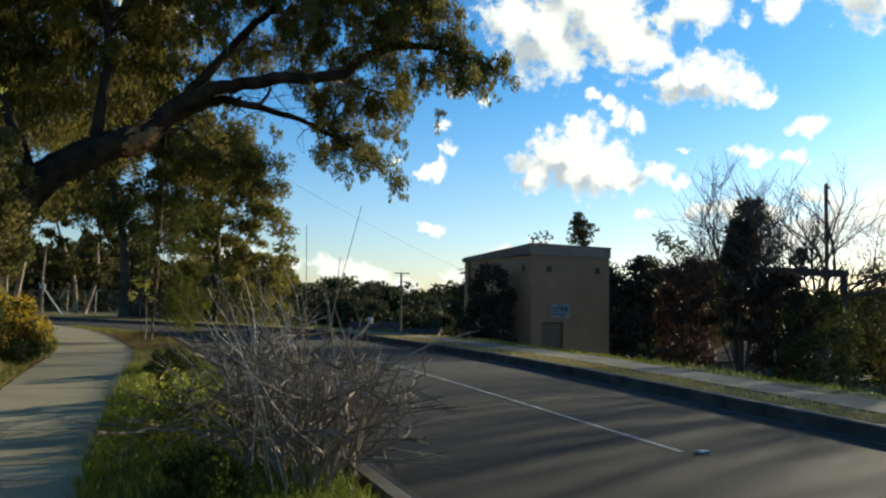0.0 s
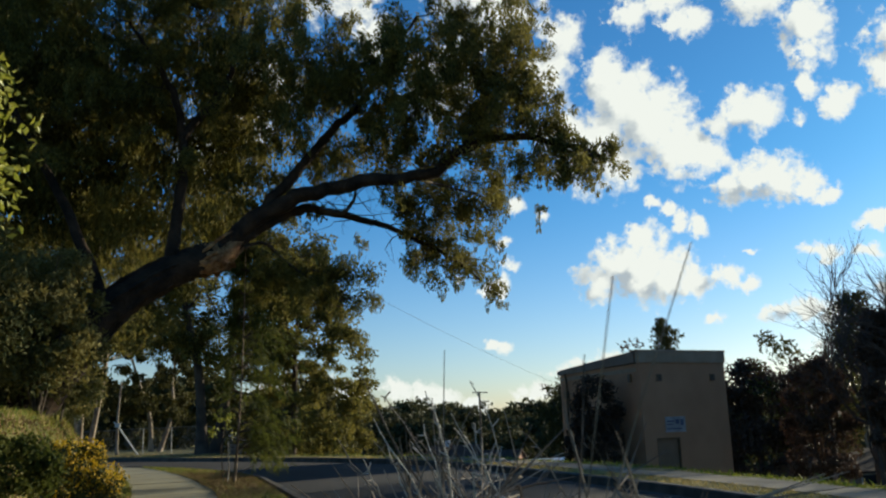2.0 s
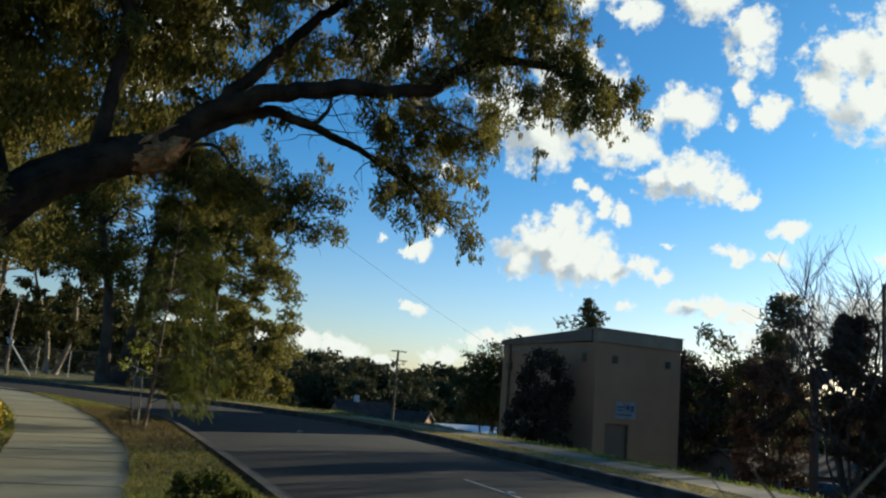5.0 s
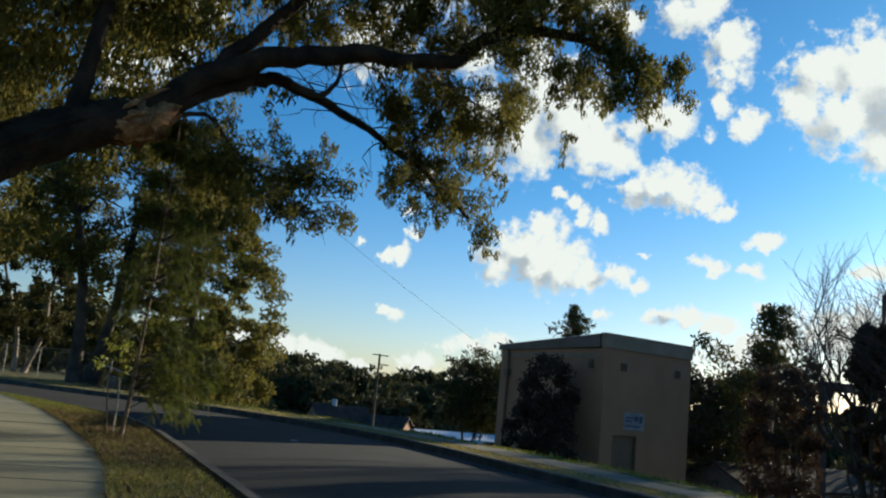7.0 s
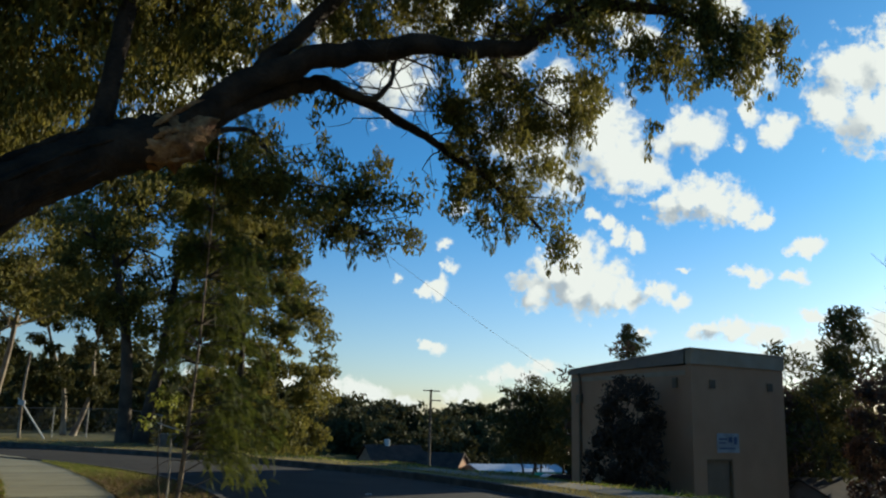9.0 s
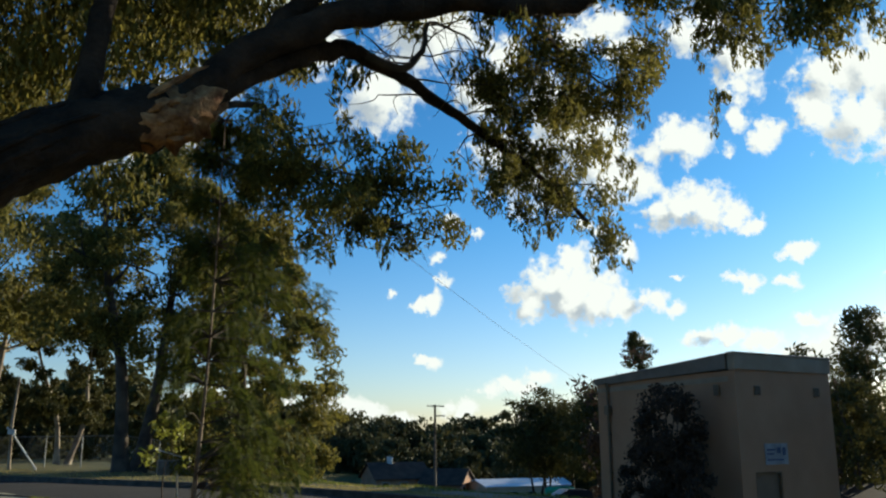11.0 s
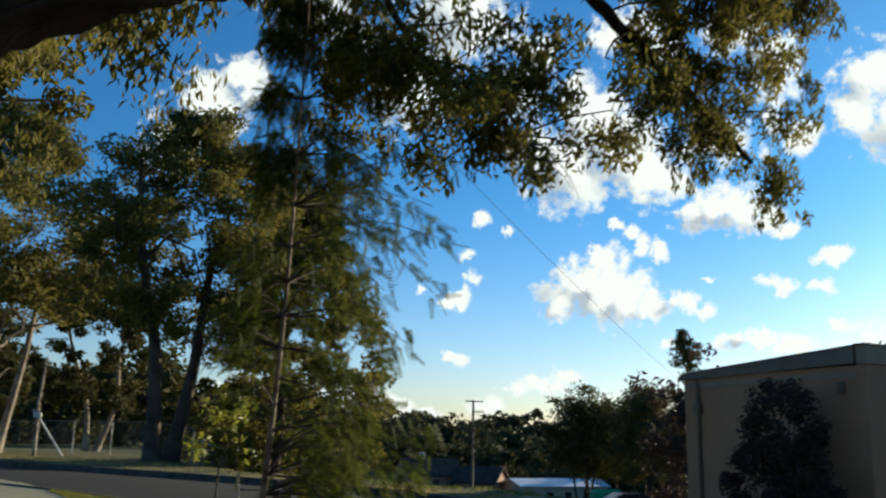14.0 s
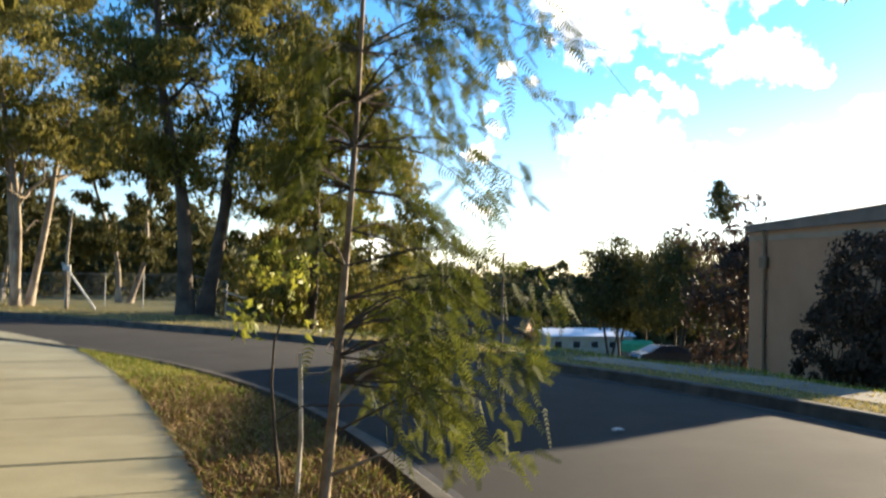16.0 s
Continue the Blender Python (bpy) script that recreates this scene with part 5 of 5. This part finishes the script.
def bin_tarp():
    x, y = 41.6, 88
    z = gz(x, y)
    t = thing("skip", "skip covered with a bright green tarpaulin", "container", (x, y, z))
    part("body", Build().box((x - 1.2, y - 0.8, z), (x + 1.2, y + 0.8, z + 1.3), 0.05), M["grey"], t)
    part("cover", Build().box((x - 1.3, y - 0.9, z + 0.9), (x + 1.3, y + 0.9, z + 1.9), 0.25), M["green"], t, "bright green tarpaulin")


bin_tarp()


# ---------------------------------------------------------------- poles, fence, gantry
def utility_pole(label, x, y, top, arm=2.2, turn=0.0, bottom=None):
    z = gz(x, y) - 0.2 if bottom is None else bottom
    t = thing("utility_pole", label, "pole", (x, y, z))
    part("pole", Build().tube([(x, y, z), (x, y, (z + top) / 2), (x, y, top + 0.15)], [0.19, 0.16, 0.13], 9), M["pole"], t, smooth=True)
    c, s = math.cos(turn), math.sin(turn)
    for k, zz in enumerate((top, top - 1.15)):
        w = arm * (0.5 if k == 0 else 0.28)
        off = 0 if k == 0 else arm * 0.28
        m = Matrix.Translation((x + c * off, y + s * off, zz)) @ Matrix.Rotation(turn, 4, "Z")
        a = part("crossarm", Build().box((-w, -0.2, -0.06), (w, -0.1, 0.06), 0.01, m), M["pole"], t)
        for u in (-0.9, -0.45, 0.45, 0.9):
            p = m @ Vector((u * w, -0.15, 0.06))
            part("insulator", Build().tube([tuple(p), (p.x, p.y, p.z + 0.08), (p.x, p.y, p.z + 0.14)], [0.03, 0.045, 0.02], 6), M["white"], a)
    return t


utility_pole("timber utility pole with crossarms among the houses", 37.3, 110, 5.5, 2.6, 0.35)
utility_pole("tall timber utility pole behind the bare tree", 50, 48.6, 10.9, 2.6, 0.7)

t = thing("timber_post", "weathered timber post on the grass slope", "post", (34.5, 43, gz(34.5, 43)))
part("post", Build().tube([(34.5, 43, gz(34.5, 43) - 0.2), (34.5, 43, 0.2), (34.5, 43, 2.75)], [0.17, 0.16, 0.14], 9), M["pole"], t, smooth=True)
part("cap", Build().tube([(34.5, 43, 2.75), (34.5, 43, 2.83)], [0.16, 0.12], 9), M["pole"], t)


def gantry():
    x, y = 33.3, 38.6
    z = gz(x, y) - 0.2
    t = thing("steel_gantry", "dark steel gantry with a small railed platform", "gantry", (x, y, z))
    part("column", Build().box((x - 0.16, y - 0.16, z), (x + 0.16, y + 0.16, 4.0), 0.02), M["dark"], t)
    part("beam", Build().box((x - 0.25, y - 0.18, 3.62), (x + 8.0, y + 0.18, 4.05), 0.03), M["dark"], t)
    part("column", Build().box((x + 7.6, y - 0.16, gz(x + 7.6, y) - 0.2), (x + 7.92, y + 0.16, 3.61), 0.02), M["dark"], t)
    part("bracket", Build().add([(x + 0.16, y - 0.1, 3.0), (x + 0.16, y + 0.1, 3.0), (x + 0.8, y + 0.1, 3.62), (x + 0.8, y - 0.1, 3.62), (x + 0.16, y - 0.1, 3.62), (x + 0.16, y + 0.1, 3.62)], [(0, 1, 2, 3), (0, 3, 4), (1, 5, 2), (0, 4, 5, 1)]), M["dark"], t)
    for k in range(3):
        part("rail_post", Build().box((x + 0.95 + k * 0.75, y - 0.12, 4.05), (x + 1.03 + k * 0.75, y - 0.04, 4.6)), M["dark"], t)
    part("rail", Build().box((x + 0.9, y - 0.13, 4.6), (x + 2.6, y - 0.03, 4.68)), M["dark"], t)
    part("lamp_head", Build().box((x + 1.1, y - 0.3, 4.3), (x + 2.3, y - 0.13, 4.5), 0.03), M["dark"], t)


gantry()


def fence():
    t = thing("wire_fence", "galvanised wire-mesh fence beyond the far kerb", "fence", (-3, 66, gz(-3, 66)))
    pts = [(-14 + k * 1.9, 79 - k * 1.95) for k in range(11)]
    for x, y in pts:
        z = gz(x, y)
        part("post", Build().tube([(x, y, z - 0.1), (x, y, z + 1.75)], 0.035, 6), M["grey"], t)
    for (x0, y0), (x1, y1) in zip(pts[:-1], pts[1:]):
        z0, z1 = gz(x0, y0), gz(x1, y1)
        part("rail", Build().tube([(x0, y0, z0 + 1.7), (x1, y1, z1 + 1.7)], 0.022, 5), M["grey"], t)
        w = Build()
        for k in range(13):
            u = k / 12
            for d in (1, -1):
                a = (u, 0.05) if d > 0 else (u, 1.68)
                e = min(1, u + 0.6) if d > 0 else min(1, u + 0.6)
                f = (e - u) / 0.6
                za, ze = (0.05, 0.05 + 1.63 * f) if d > 0 else (1.68, 1.68 - 1.63 * f)
                w.tube([(x0 + (x1 - x0) * u, y0 + (y1 - y0) * u, z0 + (z1 - z0) * u + za), (x0 + (x1 - x0) * e, y0 + (y1 - y0) * e, z0 + (z1 - z0) * e + ze)], 0.006, 3, cap=False)
        part("mesh_panel", w, M["grey"], t)


fence()

t = thing("guy_guard", "bent white guard pole leaning beside the road", "guard", (-3.3, 62.0, gz(-3.3, 62.0)))
z = gz(-3.3, 62.0)
part("stay", Build().tube([(-4.2, 62.0, z + 2.1), (-3.9, 62.0, z + 1.75), (-2.7, 62.0, z)], 0.05, 6), M["white"], t)
part("post", Build().tube([(-3.95, 62.05, z - 0.05), (-4.0, 62.05, z + 2.4), (-3.85, 62.05, z + 4.6)], [0.09, 0.07, 0.05], 7), M["bark_pale"], t)
part("clamp", Build().box((-4.15, 61.92, z + 1.75), (-3.8, 62.08, z + 2.0), 0.03), M["white"], t)


# ---------------------------------------------------------------- parked cars
def car(label, x, y, yaw, paint):
    z = gz(x, y)
    t = thing("car", label, "car", (0, 0, 0))
    half = 0.86
    side = [(-2.15, 0.35), (-2.2, 0.75), (-2.05, 0.95), (-1.35, 1.0), (-0.75, 1.42), (0.75, 1.45), (1.5, 1.02), (2.05, 0.92), (2.2, 0.7), (2.15, 0.35)]
    v = [(-half * (0.82 if h > 1.1 else 1), u, h) for u, h in side] + [(half * (0.82 if h > 1.1 else 1), u, h) for u, h in side]
    n = len(side)
    b = Build().add(v, [tuple(range(n)), tuple(reversed(range(n, 2 * n)))] + [(i, i + n, (i + 1) % n + n, (i + 1) % n) for i in range(n)])
    body = part("body", b, M[paint], t)
    g = Build()
    for s in (-1, 1):
        g.add([(s * half * 1.005, -1.15, 1.04), (s * half * 1.005, 1.3, 1.04), (s * half * 0.84, 0.7, 1.38), (s * half * 0.84, -0.68, 1.38)], [(0, 1, 2, 3)])
    g.add([(-0.66, -1.3, 1.06), (0.66, -1.3, 1.06), (0.6, -0.8, 1.4), (-0.6, -0.8, 1.4)], [(0, 1, 2, 3)])
    g.v[-1][:, 1] -= 0.02
    g.add([(-0.66, 1.45, 1.07), (0.66, 1.45, 1.07), (0.6, 0.82, 1.43), (-0.6, 0.82, 1.43)], [(0, 1, 2, 3)])
    g.v[-1][:, 1] += 0.03
    part("window", g, M["glass"], body)
    for s in (-1, 1):
        part("tail_lamp", Build().box((s * 0.68 - 0.14, -2.2, 0.7), (s * 0.68 + 0.14, -2.12, 0.88)), M["lamp_red"], t)
        part("headlamp", Build().box((s * 0.66 - 0.16, 2.1, 0.66), (s * 0.66 + 0.16, 2.2, 0.82)), M["white"], t)
        for u in (-1.35, 1.35):
            w = part("wheel", Build().tube([(s * 0.7, u, 0.32), (s * 0.89, u, 0.32)], 0.32, 16), M["rubber"], t)
            part("rim", Build().tube([(s * 0.88, u, 0.32), (s * 0.9, u, 0.32)], 0.2, 12), M["grey"], w)
    t.matrix_basis = pose(x, y, z, 0, 0, yaw)
    return t


car("silver parked car beside the white gum stems", -9.4, 65.2, 37, "silver")
car("dark parked car on the lower ground", 45.2, 48.6, 80, "blue_car")
car("dark parked car on the pale lane", 31.5, 68.0, 85, "blue_car")

# ---------------------------------------------------------------- grass, weeds and litter
def blades(name, label, n, area, height, width, material, seed, lean=0.5):
    """area(r, n) gives n ground places."""
    r = np.random.default_rng(seed)
    xy = area(r, n)
    z = ground_z(xy[:, 0], xy[:, 1])
    p = np.column_stack([xy, z - 0.01])
    a = r.uniform(0, 2 * math.pi, len(p))
    h = height * r.uniform(0.35, 1.15, len(p))
    bend = r.normal(size=(len(p), 2)) * lean * h[:, None]
    s = np.column_stack([np.cos(a), np.sin(a), np.zeros(len(p))]) * width
    mid = p + np.column_stack([bend * 0.35, h * 0.6])
    tip = p + np.column_stack([bend, h])
    b = Build()
    b.quads(np.stack([p - s, p + s, mid + s * 0.7, mid - s * 0.7], 1))
    b.quads(np.stack([mid - s * 0.7, mid + s * 0.7, tip + s * 0.1, tip - s * 0.1], 1))
    tagged(b.make(name, M[material]), label, "grass", kind="stuff")


def path_right(y):
    return np.interp(y, PATH_R[:, 1], PATH_R[:, 0])


def kerb_left(y):
    e = LXY + LN * (-HALF - 0.15)
    return np.interp(y, e[:, 1], e[:, 0])


def verge(y0, y1):
    def f(r, n):
        y = r.uniform(y0, y1, n)
        lo, hi = path_right(y) - 0.05, kerb_left(y) + 0.04
        k = hi > lo
        x = lo + (hi - lo) * r.uniform(0, 1, n)
        return np.column_stack([x, y])[k]
    return f


def bank(y0, y1, w=3.0):
    def f(r, n):
        y = r.uniform(y0, y1, n)
        return np.column_stack([path_right(y) - np.interp(y, [10, 20], [1.57, 1.82]) - w * r.uniform(0, 1, n) ** 1.4, y])
    return f


def far_verge(a, c):
    def f(r, n):
        y = r.uniform(-2, 46, n)
        e = LXY + LN * (HALF + 0.15)
        x0 = np.interp(y, e[:, 1], e[:, 0])
        return np.column_stack([x0 + r.uniform(a, c, n), y])
    return f


def slope(r, n):
    return np.column_stack([r.uniform(12.5, 36, n), r.uniform(14, 50, n)])


def beyond(r, n):
    k = r.integers(40, len(LXY) - 12, n)
    d = HALF + 0.2 + r.uniform(0, 5, n)
    return LXY[k] + LN[k] * d[:, None] + r.normal(size=(n, 2)) * 0.5


blades("grass", "lush green grass on the verge beside the path", 26000, verge(2.0, 16), 0.17, 0.006, "grass", 201)
blades("grass", "patchy green grass on the verge towards the bend", 24000, verge(16, 44), 0.10, 0.008, "grass", 202)
blades("dry_grass", "dry straw-coloured grass on the verge", 16000, verge(14, 42), 0.09, 0.008, "straw", 203, 0.9)
blades("grass", "rough grass on the bank above the path", 18000, bank(4, 44), 0.14, 0.009, "grass", 204)
blades("dry_grass", "dry grass and litter on the bank", 14000, bank(8, 44, 2.2), 0.10, 0.009, "straw", 205, 1.0)
blades("dry_grass", "pale dry grass between far kerb and footpath", 14000, far_verge(0.02, 1.1), 0.07, 0.012, "straw", 206, 0.9)
blades("grass", "short grass beyond the far footpath", 12000, far_verge(2.4, 5.0), 0.09, 0.014, "grass", 207)
blades("dry_grass", "sunlit rough grass on the slope below the road", 12000, slope, 0.2, 0.03, "straw", 208)
blades("grass", "rough grass on the slope below the road", 12000, slope, 0.2, 0.03, "grass", 209)
blades("dry_grass", "pale grass strip beyond the far kerb", 9000, beyond, 0.07, 0.02, "straw", 210)


def litter(n, area, seed):
    r = np.random.default_rng(seed)
    xy = area(r, n)
    z = ground_z(xy[:, 0], xy[:, 1])
    b = Build()
    leaves(b, np.column_stack([xy, z + r.uniform(0.005, 0.05, len(xy))]), 0.10, 0.03, 0.0, r)
    tagged(b.make("leaf_litter", M["litter"]), "brown fallen leaves and bark scattered on the ground", "leaf litter", kind="stuff")


# extra straw blades put the low sun's gold into the verge's colour
blades("dry_grass", "straw-coloured grass on the verge, its gold standing in for sunlight", 20000, verge(9.5, 22), 0.085, 0.007, "straw", 211, 0.8)
litter(9000, verge(18, 34), 301)
litter(8000, bank(10, 32, 1.6), 302)
shrub("low yellow-green weed on the verge", (0.95, 15.2), 0.5, 0.42, 310, "wattle", (0.06, 0.03), 30, 50, "weed")
shrub("small leafy weed on the verge", (0.9, 12.0), 0.6, 0.4, 311, "wattle", (0.06, 0.03), 24, 45, "weed")
litter(7000, verge(22, 32), 303)
litter(7000, bank(16, 34, 0.9), 305)
blades("dry_grass", "dry brown grass under the sapling", 9000, verge(21, 31), 0.13, 0.007, "litter", 304, 0.9)


# ---------------------------------------------------------------- service cable
def cable(a, c, sag):
    t = thing("overhead_cable", "thin dark overhead service cable", "cable", a)
    p = [np.array(a) * (1 - u) + np.array(c) * u - np.array([0, 0, sag * 4 * u * (1 - u)]) for u in np.linspace(0, 1, 15)]
    part("wire", Build().tube(p, 0.0048, 5), M["dark"], t)


cable((-1.2, 25.7, 8.6), (18.02, 41.7, 3.25), 0.35)
for k, (x, y, h, w) in enumerate(((0.75, 8.6, 0.5, 0.5), (0.6, 9.9, 0.55, 0.5), (1.0, 11.0, 0.6, 0.55), (2.0, 8.9, 0.45, 0.4), (0.55, 6.2, 0.4, 0.4), (1.2, 9.8, 0.5, 0.5))):
    shrub("low yellow-green weed among the bare twigs", (x, y), h, w, 320 + k, "bright" if k % 2 else "wattle", (0.05, 0.022), 26, 40, "weed")
